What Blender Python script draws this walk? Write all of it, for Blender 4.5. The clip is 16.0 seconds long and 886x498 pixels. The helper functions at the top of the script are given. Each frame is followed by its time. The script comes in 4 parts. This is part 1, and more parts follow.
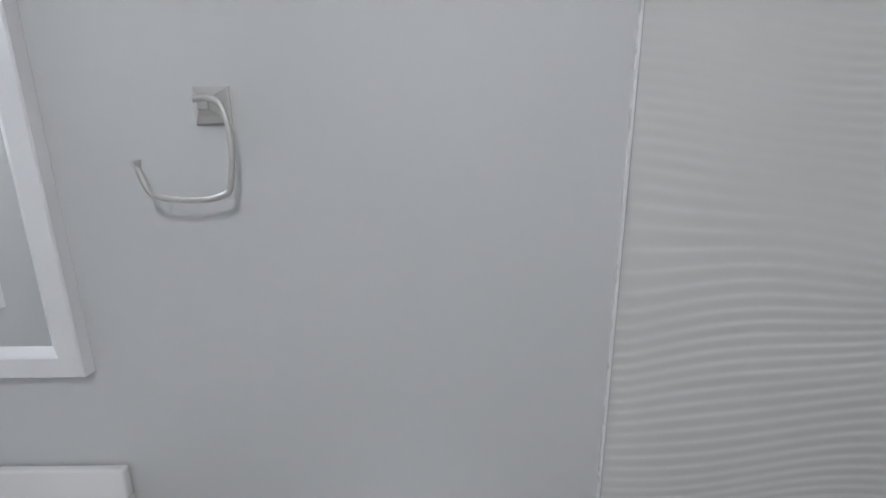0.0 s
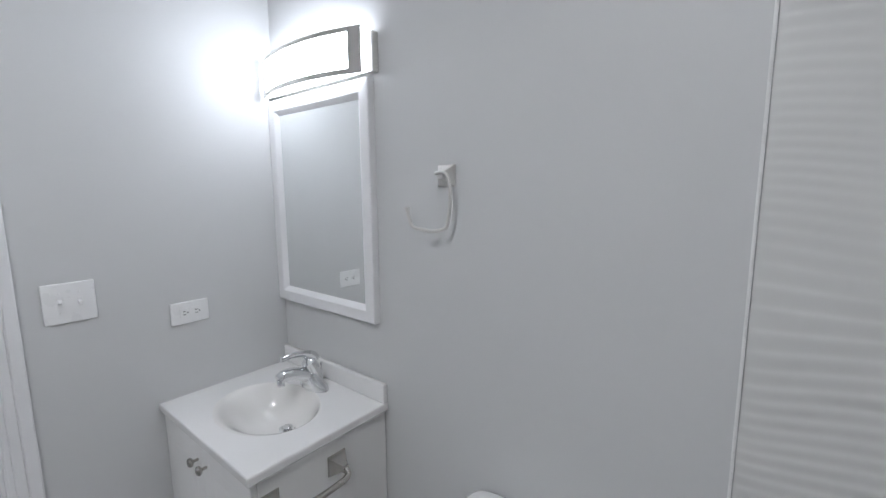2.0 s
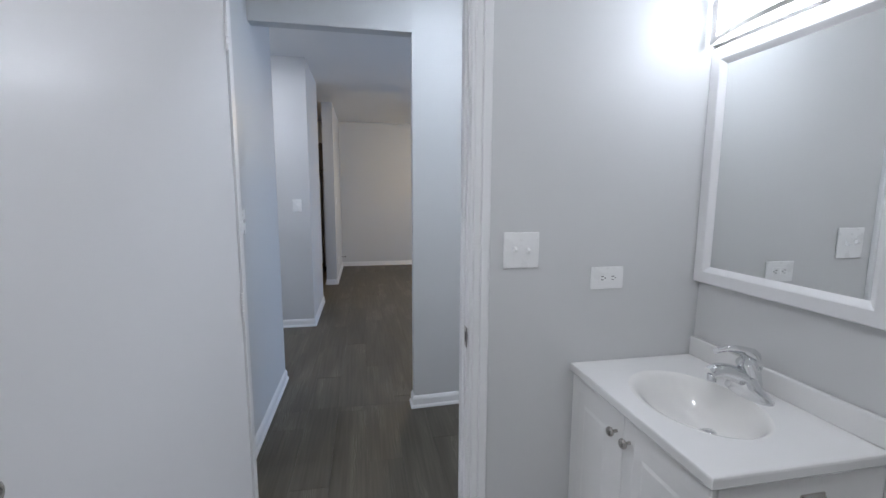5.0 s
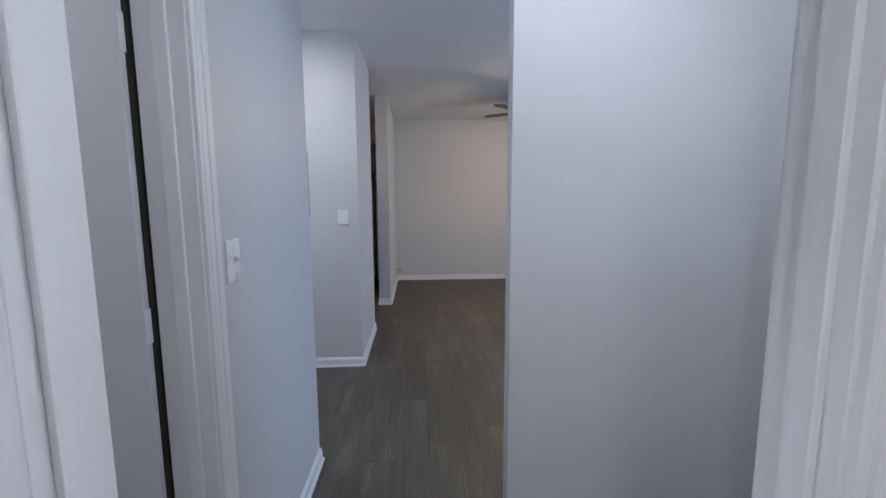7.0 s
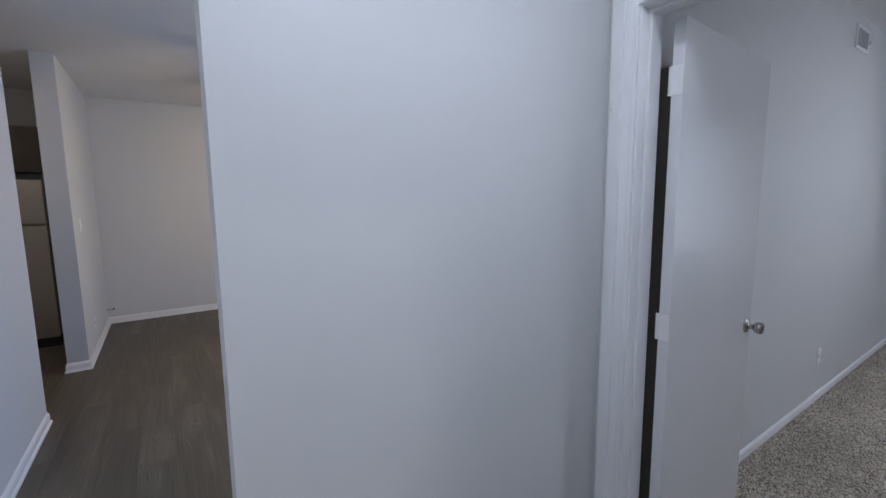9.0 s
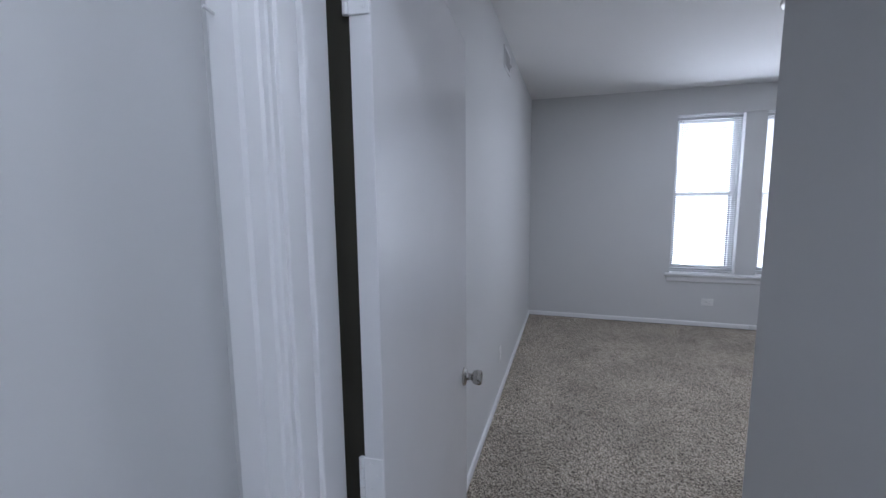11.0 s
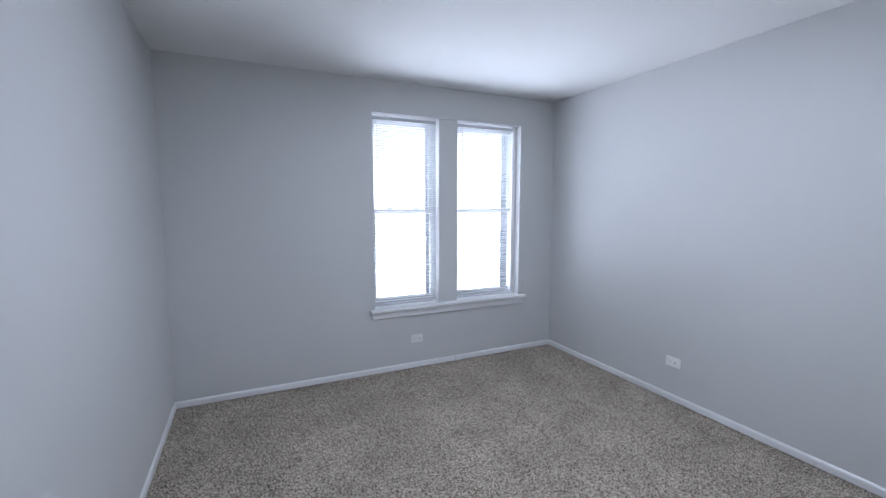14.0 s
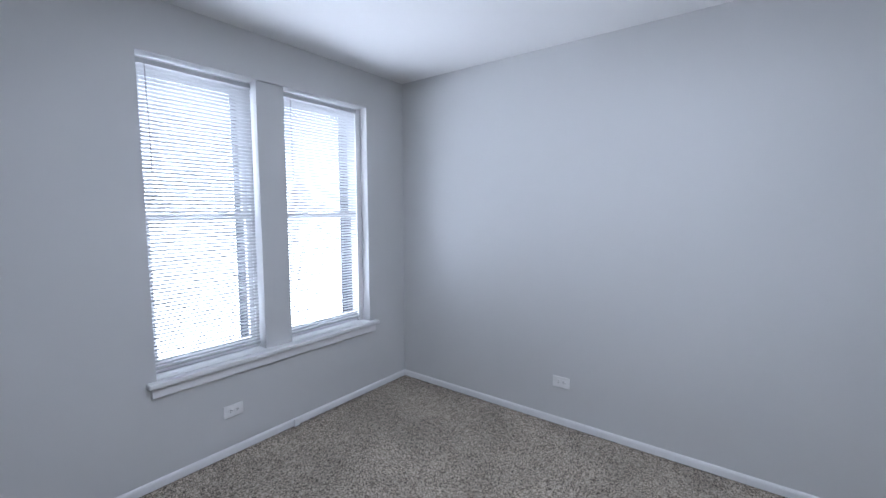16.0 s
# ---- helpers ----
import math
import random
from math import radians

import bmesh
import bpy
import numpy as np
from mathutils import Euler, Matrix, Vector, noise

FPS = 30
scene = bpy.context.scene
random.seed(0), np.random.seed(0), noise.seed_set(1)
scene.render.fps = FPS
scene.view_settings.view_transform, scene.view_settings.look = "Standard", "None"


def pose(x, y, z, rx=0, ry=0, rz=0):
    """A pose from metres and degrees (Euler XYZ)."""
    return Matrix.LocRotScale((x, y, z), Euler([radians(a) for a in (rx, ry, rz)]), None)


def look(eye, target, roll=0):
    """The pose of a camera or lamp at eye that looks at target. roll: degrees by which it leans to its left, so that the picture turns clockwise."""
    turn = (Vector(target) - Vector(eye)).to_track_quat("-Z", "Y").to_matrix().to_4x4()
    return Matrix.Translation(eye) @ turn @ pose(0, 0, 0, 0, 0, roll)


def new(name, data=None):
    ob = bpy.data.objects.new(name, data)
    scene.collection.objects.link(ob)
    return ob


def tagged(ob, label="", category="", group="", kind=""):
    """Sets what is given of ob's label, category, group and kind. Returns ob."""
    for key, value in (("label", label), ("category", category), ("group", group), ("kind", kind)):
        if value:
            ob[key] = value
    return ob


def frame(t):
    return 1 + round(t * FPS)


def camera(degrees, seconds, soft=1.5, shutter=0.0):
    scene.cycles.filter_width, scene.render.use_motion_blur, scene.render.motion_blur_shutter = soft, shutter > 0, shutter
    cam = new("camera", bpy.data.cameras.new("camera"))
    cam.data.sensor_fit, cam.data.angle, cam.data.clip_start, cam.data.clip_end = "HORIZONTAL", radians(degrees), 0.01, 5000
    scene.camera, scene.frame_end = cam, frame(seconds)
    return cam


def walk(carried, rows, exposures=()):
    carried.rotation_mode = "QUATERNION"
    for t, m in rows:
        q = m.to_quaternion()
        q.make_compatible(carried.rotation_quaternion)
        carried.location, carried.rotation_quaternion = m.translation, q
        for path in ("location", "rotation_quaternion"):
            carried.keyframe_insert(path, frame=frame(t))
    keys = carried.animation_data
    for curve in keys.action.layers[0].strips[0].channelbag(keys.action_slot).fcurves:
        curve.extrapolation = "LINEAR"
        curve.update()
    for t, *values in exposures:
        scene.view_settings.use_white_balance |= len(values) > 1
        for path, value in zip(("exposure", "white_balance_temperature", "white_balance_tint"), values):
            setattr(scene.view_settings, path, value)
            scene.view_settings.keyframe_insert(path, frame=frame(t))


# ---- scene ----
cam = camera(93.4, 16.0)
PATH = [
    (0, (0.242, 0.291, 1.473), (0.251, 2.24, 1.024), -0.5),
    (0.5, (0.393, 0.238, 1.437), (-0.117, 2.141, 1.092), -1.0),
    (1, (0.485, 0.196, 1.438), (-0.35, 1.987, 1.127), -0.8),
    (1.5, (0.557, 0.132, 1.459), (-0.51, 1.798, 1.161), -0.6),
    (2, (0.602, 0.089, 1.514), (-0.635, 1.636, 1.235), -0.4),
    (2.5, (0.587, 0.047, 1.515), (-0.801, 1.463, 1.254), -0.3),
    (3, (0.544, -0.002, 1.461), (-0.994, 1.252, 1.217), -0.2),
    (3.5, (0.502, -0.037, 1.416), (-1.181, 1.016, 1.171), -0.1),
    (4, (0.464, -0.083, 1.377), (-1.334, 0.757, 1.126), -0.1),
    (4.5, (0.412, -0.132, 1.367), (-1.476, 0.475, 1.108), 0.0),
    (5, (0.28, -0.175, 1.374), (-1.669, 0.192, 1.113), 0.2),
    (5.2, (0.2, -0.187, 1.384), (-1.763, 0.092, 1.121), 0.2),
    (7.3, (-0.805, -0.234, 1.425), (-2.786, -0.116, 1.179), -0.3),
    (7.5, (-0.858, -0.178, 1.458), (-2.832, 0.022, 1.206), -0.1),
    (8, (-1.094, -0.137, 1.461), (-3.017, 0.356, 1.214), -0.3),
    (8.5, (-1.3, -0.056, 1.47), (-3.114, 0.748, 1.221), -0.5),
    (9, (-1.443, 0.043, 1.485), (-3.095, 1.144, 1.24), -0.6),
    (9.5, (-1.586, 0.167, 1.504), (-3.023, 1.537, 1.258), -0.7),
    (10, (-1.686, 0.341, 1.504), (-2.855, 1.944, 1.252), -0.9),
    (10.2, (-1.72, 0.436, 1.505), (-2.776, 2.114, 1.247), -0.9),
    (12.3, (-1.978, 1.504, 1.572), (-1.815, 3.483, 1.344), 0.0),
    (12.5, (-1.962, 1.628, 1.574), (-1.704, 3.597, 1.347), 0.1),
    (13, (-1.903, 1.904, 1.592), (-1.442, 3.837, 1.372), 0.1),
    (13.5, (-1.836, 2.19, 1.582), (-1.183, 4.068, 1.373), 0.1),
    (14, (-1.771, 2.485, 1.57), (-0.928, 4.287, 1.364), 0.0),
    (14.5, (-1.684, 2.747, 1.576), (-0.675, 4.462, 1.373), -0.1),
    (15, (-1.616, 3.01, 1.56), (-0.439, 4.616, 1.37), -0.2),
    (15.5, (-1.585, 3.281, 1.559), (-0.201, 4.712, 1.368), -0.2),
    (16, (-1.55, 3.55, 1.557), (0.032, 4.76, 1.372), -0.1),
]
walk(cam, [(t, look(eye, target, roll)) for t, eye, target, roll in PATH],
     [(0.0, 0.5, 6100, 12.5), (1.5, 0.48, 6080, 12.5), (3.0, 0.40, 6040, 13), (4.2, 0.43, 6000, 13), (5.0, 0.44, 5980, 13), (7.4, 0.37, 5900, 17), (8.8, 0.37, 5870, 17), (10.2, 0.27, 5850, 17), (12.4, 0.75, 5680, 16), (16.0, 0.7, 5680, 16)])

# ---- world and large lights ----
world = bpy.data.worlds.new("overcast_sky")
scene.world = world
world.use_nodes = True
sky = world.node_tree.nodes.new("ShaderNodeTexSky")
sky.sky_type, sky.sun_disc = 'NISHITA', False
sky.sun_elevation, sky.sun_rotation = radians(38), radians(200)
world.node_tree.links.new(sky.outputs[0], world.node_tree.nodes["Background"].inputs[0])
world.node_tree.nodes["Background"].inputs[1].default_value = 0.12

H = 2.68          # ceiling height
BED_SKY, LIVING_SKY = 46.0, 36.0


def window_light(name, m, w, h, watts, colour):
    lamp = bpy.data.lights.new(name, 'AREA')
    lamp.shape, lamp.size, lamp.size_y, lamp.energy, lamp.color = 'RECTANGLE', w, h, watts, colour
    ob = new(name, lamp)
    ob.matrix_world = m
    return ob


# daylight in the openings of the bedroom and living room windows
window_light("bedroom_daylight", look((0.06, 6.57, 1.52), (0.06, 0, 1.52)), 1.75, 1.95, BED_SKY, (0.90, 0.95, 1.0))
window_light("living_daylight", look((-3.75, 3.64, 1.45), (-3.75, 0, 1.45)), 1.7, 1.5, LIVING_SKY, (0.45, 0.66, 1.0))


# ---- materials ----
def material(name):
    m = bpy.data.materials.new(name)
    m.use_nodes = True
    return m, m.node_tree.nodes, m.node_tree.links, m.node_tree.nodes["Principled BSDF"]


def surface(name, colour, rough=0.5, metal=0.0, vary=0.04, scale=6.0, grain=200.0, bump=0.05, depth=0.001, coat=0.0, spec=0.5):
    """A plain finish with broad and fine variation of its colour, gloss and relief."""
    m, n, l, p = material(name)
    co = n.new("ShaderNodeTexCoord")
    big, fine = n.new("ShaderNodeTexNoise"), n.new("ShaderNodeTexNoise")
    big.inputs["Scale"].default_value, big.inputs["Detail"].default_value = scale, 4
    fine.inputs["Scale"].default_value, fine.inputs["Detail"].default_value = grain, 3
    for t in (big, fine):
        l.new(co.outputs["Object"], t.inputs["Vector"])
    ramp = n.new("ShaderNodeMix")
    ramp.data_type = 'RGBA'
    ramp.inputs["A"].default_value = (*[c * (1 - vary) for c in colour], 1)
    ramp.inputs["B"].default_value = (*[min(1, c * (1 + vary)) for c in colour], 1)
    l.new(big.outputs["Fac"], ramp.inputs["Factor"])
    l.new(ramp.outputs["Result"], p.inputs["Base Color"])
    r = n.new("ShaderNodeMapRange")
    r.inputs["To Min"].default_value, r.inputs["To Max"].default_value = max(0.02, rough - 0.06), min(1, rough + 0.06)
    l.new(big.outputs["Fac"], r.inputs["Value"])
    l.new(r.outputs["Result"], p.inputs["Roughness"])
    if bump:
        b = n.new("ShaderNodeBump")
        b.inputs["Strength"].default_value, b.inputs["Distance"].default_value = bump, depth
        l.new(fine.outputs["Fac"], b.inputs["Height"])
        l.new(b.outputs["Normal"], p.inputs["Normal"])
    p.inputs["Metallic"].default_value = metal
    p.inputs["Coat Weight"].default_value = coat
    p.inputs["Specular IOR Level"].default_value = spec
    return m


def glow(name, colour, strength):
    m, n, l, p = material(name)
    p.inputs["Base Color"].default_value = (0.85, 0.85, 0.85, 1)
    p.inputs["Emission Color"].default_value = (*colour, 1)
    p.inputs["Emission Strength"].default_value = strength
    p.inputs["Roughness"].default_value = 0.4
    return m


def plank_wood():
    """Grey-brown limed oak vinyl: long grain, cathedral figure, knots, and a tone of its own for each plank."""
    m, n, l, p = material("plank_wood")
    co, info = n.new("ShaderNodeTexCoord"), n.new("ShaderNodeObjectInfo")
    shift = n.new("ShaderNodeVectorMath")
    shift.operation = 'MULTIPLY_ADD'
    shift.inputs[1].default_value = (1, 1, 1)
    rnd = n.new("ShaderNodeCombineXYZ")
    for k, f in enumerate((37.0, 11.0, 5.0)):
        mm = n.new("ShaderNodeMath")
        mm.operation = 'MULTIPLY'
        mm.inputs[1].default_value = f
        l.new(info.outputs["Random"], mm.inputs[0])
        l.new(mm.outputs[0], rnd.inputs[k])
    l.new(co.outputs["Object"], shift.inputs[0])
    l.new(rnd.outputs[0], shift.inputs[2])

    def stretched(sx, sy):
        s = n.new("ShaderNodeMapping")
        s.inputs["Scale"].default_value = (sx, sy, 1)
        l.new(shift.outputs[0], s.inputs["Vector"])
        return s.outputs[0]
    fine = n.new("ShaderNodeTexNoise")
    fine.inputs["Scale"].default_value, fine.inputs["Detail"].default_value = 1.0, 6
    l.new(stretched(2.6, 70), fine.inputs["Vector"])
    figure = n.new("ShaderNodeTexWave")
    figure.wave_type, figure.bands_direction = 'BANDS', 'Y'
    figure.inputs["Scale"].default_value, figure.inputs["Distortion"].default_value = 9.5, 22.0
    figure.inputs["Detail"].default_value, figure.inputs["Detail Scale"].default_value = 2.0, 0.55
    l.new(stretched(0.75, 3.2), figure.inputs["Vector"])
    patch = n.new("ShaderNodeTexNoise")
    patch.inputs["Scale"].default_value, patch.inputs["Detail"].default_value = 1.0, 3
    l.new(stretched(1.2, 6.5), patch.inputs["Vector"])

    def mix(a, b, f, mode='MIX'):
        x = n.new("ShaderNodeMix")
        x.data_type, x.blend_type = 'RGBA', mode
        for sock, v in (("A", a), ("B", b), ("Factor", f)):
            if isinstance(v, (tuple, float)):
                x.inputs[sock].default_value = v
            else:
                l.new(v, x.inputs[sock])
        return x.outputs["Result"]
    r1 = n.new("ShaderNodeMapRange")
    r1.inputs["From Min"].default_value, r1.inputs["From Max"].default_value = 0.35, 0.68
    l.new(fine.outputs["Fac"], r1.inputs["Value"])
    base = mix((0.082, 0.073, 0.058, 1), (0.112, 0.100, 0.080, 1), r1.outputs["Result"])
    r2 = n.new("ShaderNodeMapRange")
    r2.inputs["From Min"].default_value, r2.inputs["From Max"].default_value = 0.72, 1.0
    r2.inputs["To Max"].default_value = 0.40
    l.new(figure.outputs["Fac"], r2.inputs["Value"])
    mask = n.new("ShaderNodeMath")
    mask.operation = 'MULTIPLY'
    r3 = n.new("ShaderNodeMapRange")
    r3.inputs["From Min"].default_value, r3.inputs["From Max"].default_value = 0.55, 0.66
    l.new(patch.outputs["Fac"], r3.inputs["Value"])
    l.new(r2.outputs["Result"], mask.inputs[0])
    l.new(r3.outputs["Result"], mask.inputs[1])
    lined = mix(base, (0.29, 0.265, 0.225, 1), mask.outputs[0])
    dark = mix((0.60, 0.60, 0.585, 1), (1.30, 1.29, 1.26, 1), patch.outputs["Fac"])
    toned = mix(lined, dark, 1.0, 'MULTIPLY')
    tone = n.new("ShaderNodeMapRange")
    tone.inputs["To Min"].default_value, tone.inputs["To Max"].default_value = 0.95, 1.05
    l.new(info.outputs["Random"], tone.inputs["Value"])
    v = n.new("ShaderNodeVectorMath")
    v.operation = 'SCALE'
    l.new(toned, v.inputs[0])
    l.new(tone.outputs["Result"], v.inputs["Scale"])
    l.new(v.outputs[0], p.inputs["Base Color"])
    p.inputs["Roughness"].default_value = 0.47
    p.inputs["Specular IOR Level"].default_value = 0.35
    b = n.new("ShaderNodeBump")
    b.inputs["Strength"].default_value, b.inputs["Distance"].default_value = 0.35, 0.0008
    l.new(fine.outputs["Fac"], b.inputs["Height"])
    l.new(b.outputs["Normal"], p.inputs["Normal"])
    return m


def carpet_pile():
    """Speckled beige and grey-brown cut pile with broad brushed patches."""
    m, n, l, p = material("carpet_pile")
    co = n.new("ShaderNodeTexCoord")
    tuft, clump, brush = n.new("ShaderNodeTexVoronoi"), n.new("ShaderNodeTexNoise"), n.new("ShaderNodeTexNoise")
    tuft.inputs["Scale"].default_value = 210
    clump.inputs["Scale"].default_value, clump.inputs["Detail"].default_value = 120, 5
    brush.inputs["Scale"].default_value, brush.inputs["Detail"].default_value = 2.6, 4
    for t in (tuft, clump, brush):
        l.new(co.outputs["Object"], t.inputs["Vector"])
    sep = n.new("ShaderNodeSeparateColor")
    l.new(tuft.outputs["Color"], sep.inputs[0])
    add = n.new("ShaderNodeMath")
    add.operation = 'MULTIPLY_ADD'
    add.inputs[1].default_value = 0.55
    sc = n.new("ShaderNodeMath")
    sc.operation = 'MULTIPLY'
    sc.inputs[1].default_value = 0.55
    l.new(clump.outputs["Fac"], sc.inputs[0])
    l.new(sep.outputs[0], add.inputs[0])
    l.new(sc.outputs[0], add.inputs[2])
    ramp = n.new("ShaderNodeValToRGB")
    e = ramp.color_ramp.elements
    e[0].position, e[0].color = 0.32, (0.035, 0.027, 0.020, 1)
    e[1].position, e[1].color = 0.72, (0.64, 0.56, 0.46, 1)
    mid = e.new(0.48)
    mid.color = (0.216, 0.180, 0.139, 1)
    l.new(add.outputs[0], ramp.inputs["Fac"])
    r = n.new("ShaderNodeMapRange")
    r.inputs["From Min"].default_value, r.inputs["From Max"].default_value = 0.35, 0.65
    r.inputs["To Min"].default_value, r.inputs["To Max"].default_value = 0.86, 1.12
    l.new(brush.outputs["Fac"], r.inputs["Value"])
    v = n.new("ShaderNodeVectorMath")
    v.operation = 'SCALE'
    l.new(ramp.outputs[0], v.inputs[0])
    l.new(r.outputs["Result"], v.inputs["Scale"])
    l.new(v.outputs[0], p.inputs["Base Color"])
    p.inputs["Roughness"].default_value = 0.95
    p.inputs["Specular IOR Level"].default_value = 0.1
    p.inputs["Sheen Weight"].default_value = 0.15
    b = n.new("ShaderNodeBump")
    b.inputs["Strength"].default_value, b.inputs["Distance"].default_value = 0.6, 0.004
    l.new(add.outputs[0], b.inputs["Height"])
    l.new(b.outputs["Normal"], p.inputs["Normal"])
    return m


def slat_plastic():
    m, n, l, p = material("slat_plastic")
    p.inputs["Base Color"].default_value = (0.52, 0.53, 0.54, 1)
    p.inputs["Roughness"].default_value = 0.35
    tr, mx, out = n.new("ShaderNodeBsdfTranslucent"), n.new("ShaderNodeMixShader"), n["Material Output"]
    tr.inputs["Color"].default_value = (0.90, 0.89, 0.87, 1)
    mx.inputs[0].default_value = 0.02
    l.new(p.outputs[0], mx.inputs[1])
    l.new(tr.outputs[0], mx.inputs[2])
    l.new(mx.outputs[0], out.inputs["Surface"])
    return m


def clear_glass():
    m, n, l, p = material("clear_glass")
    p.inputs["Base Color"].default_value = (0.97, 0.98, 0.98, 1)
    p.inputs["Transmission Weight"].default_value = 1
    p.inputs["Roughness"].default_value = 0
    p.inputs["IOR"].default_value = 1.02
    return m


PAINT = surface("wall_paint", (0.635, 0.64, 0.64), 0.50, vary=0.018, scale=1.6, grain=420, bump=0.10, depth=0.0006)
CEILING = surface("ceiling_paint", (0.84, 0.84, 0.835), 0.85, vary=0.02, scale=2, grain=300, bump=0.15, depth=0.0008)
TRIM = surface("trim_paint", (0.82, 0.82, 0.825), 0.36, vary=0.02, scale=5, grain=40, bump=0.03, depth=0.0006)
DOOR = surface("door_paint", (0.74, 0.74, 0.75), 0.25, vary=0.015, scale=3, grain=26, bump=0.10, depth=0.0012)
CABINET = surface("cabinet_paint", (0.80, 0.795, 0.78), 0.38, vary=0.02, scale=5, grain=300, bump=0.04)
PLASTIC = surface("white_plastic", (0.86, 0.86, 0.855), 0.28, vary=0.015, scale=20, grain=300, bump=0.02)
DARK = surface("dark_slot", (0.02, 0.02, 0.02), 0.6, vary=0.1)
MARBLE = surface("cultured_marble", (0.80, 0.795, 0.785), 0.16, vary=0.015, scale=8, grain=80, bump=0.0, coat=0.3)
BOWL = surface("basin_marble", (0.80, 0.79, 0.765), 0.14, vary=0.015, scale=8, grain=80, bump=0.0, coat=0.3)
PORCELAIN = surface("porcelain", (0.82, 0.82, 0.81), 0.10, vary=0.01, scale=6, grain=60, bump=0.0, coat=0.4)
CHROME = surface("chrome", (0.78, 0.79, 0.80), 0.07, metal=1.0, vary=0.02, scale=20, grain=100, bump=0.0)
NICKEL = surface("brushed_nickel", (0.47, 0.45, 0.42), 0.26, metal=1.0, vary=0.06, scale=30, grain=500, bump=0.05, depth=0.0003)
PALE_NICKEL = surface("satin_nickel", (0.66, 0.645, 0.62), 0.36, metal=1.0, vary=0.04, scale=30, grain=500, bump=0.04, depth=0.0003)
TILE = surface("wave_tile", (0.67, 0.67, 0.655), 0.20, vary=0.02, scale=4, grain=90, bump=0.02, coat=0.2)
PANEL = surface("grey_enamel", (0.30, 0.335, 0.37), 0.42, vary=0.04, scale=10, grain=300, bump=0.05, depth=0.0004)
STEEL = surface("fridge_steel", (0.42, 0.41, 0.39), 0.36, metal=0.6, vary=0.06, scale=4, grain=300, bump=0.03)
BLACKISH = surface("dark_cabinet_wood", (0.035, 0.028, 0.024), 0.45, vary=0.3, scale=8, grain=90, bump=0.1)
FANBLADE = surface("fan_blade", (0.055, 0.048, 0.042), 0.5, vary=0.2, scale=9, grain=120, bump=0.05)
# brick with the shade of the reveals put into its colour
SHADED_BRICK = surface("shaded_brick", (0.030, 0.033, 0.042), 0.9, vary=0.25, scale=14, grain=120, bump=0.4, depth=0.003)
SUBFLOOR = surface("floor_joint", (0.075, 0.067, 0.056), 0.8, vary=0.2)
BATH_FLOOR = surface("pale_bounce_floor", (0.52, 0.51, 0.50), 0.35, vary=0.05, scale=5, grain=90, bump=0.05)
# near-black brown that stands for the shade inside the hinge gaps
GAP_SHADE = surface("gap_shade", (0.030, 0.027, 0.018), 0.8, vary=0.2, scale=9, grain=120)
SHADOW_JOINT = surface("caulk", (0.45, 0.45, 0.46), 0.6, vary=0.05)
WOOD, CARPET, SLAT, GLASS = plank_wood(), carpet_pile(), slat_plastic(), clear_glass()
MIRROR, _n, _l, _p = material("mirror_silver")
_p.inputs["Base Color"].default_value, _p.inputs["Metallic"].default_value, _p.inputs["Roughness"].default_value = (0.90, 0.915, 0.915, 1), 1.0, 0.0
VANITY_GLOW = glow("vanity_diffuser", (0.93, 0.965, 1.0), 10.5)
DISC_GLOW = glow("disc_diffuser", (0.90, 0.955, 1.0), 104.0)
BATH_FILL = glow("bath_fill", (1.0, 0.985, 0.955), 62.0)
LOBBY_GLOW = glow("lobby_diffuser", (0.88, 0.945, 1.0), 54.0)
HALL_GLOW = glow("hall_diffuser", (0.97, 0.98, 1.0), 56.0)
FAN_GLOW = glow("fan_bowl", (1.0, 0.74, 0.38), 96.0)
KITCHEN_GLOW = glow("kitchen_diffuser", (1.0, 0.78, 0.52), 24.0)


# ---- mesh helpers ----
def finish(name, bm, mat, smooth=False):
    bmesh.ops.recalc_face_normals(bm, faces=bm.faces)
    me = bpy.data.meshes.new(name)
    bm.to_mesh(me)
    bm.free()
    me.materials.append(mat)
    if smooth:
        me.shade_smooth()
        me.set_sharp_from_angle(angle=radians(40))
    return me


def part(name, bm, mat, parent=None, label="", smooth=False):
    """A bmesh as one mesh object, under a thing or a part of it."""
    ob = new(name, finish(name, bm, mat, smooth))
    if parent:
        ob.parent = parent
    return tagged(ob, label)


def structure(name, bm, mat, label="", smooth=False):
    return tagged(part(name, bm, mat, None, label, smooth), kind="structure")


def thing(name, label, category, m=None, group=""):
    ob = new(name)
    ob.empty_display_size = 0.05
    if m:
        ob.matrix_world = m
    return tagged(ob, label, category, group)


def add_box(bm, x0, x1, y0, y1, z0, z1, bevel=0.0, segments=2):
    m = Matrix.LocRotScale(((x0 + x1) / 2, (y0 + y1) / 2, (z0 + z1) / 2), None, (x1 - x0, y1 - y0, z1 - z0))
    r = bmesh.ops.create_cube(bm, size=1, matrix=m)
    if bevel:
        edges = {e for v in r["verts"] for e in v.link_edges}
        bmesh.ops.bevel(bm, geom=list(edges), offset=bevel, segments=segments, affect='EDGES', profile=0.6)


def box(*a, **k):
    bm = bmesh.new()
    add_box(bm, *a, **k)
    return bm


def boxes(*items):
    bm = bmesh.new()
    for a in items:
        add_box(bm, *a)
    return bm


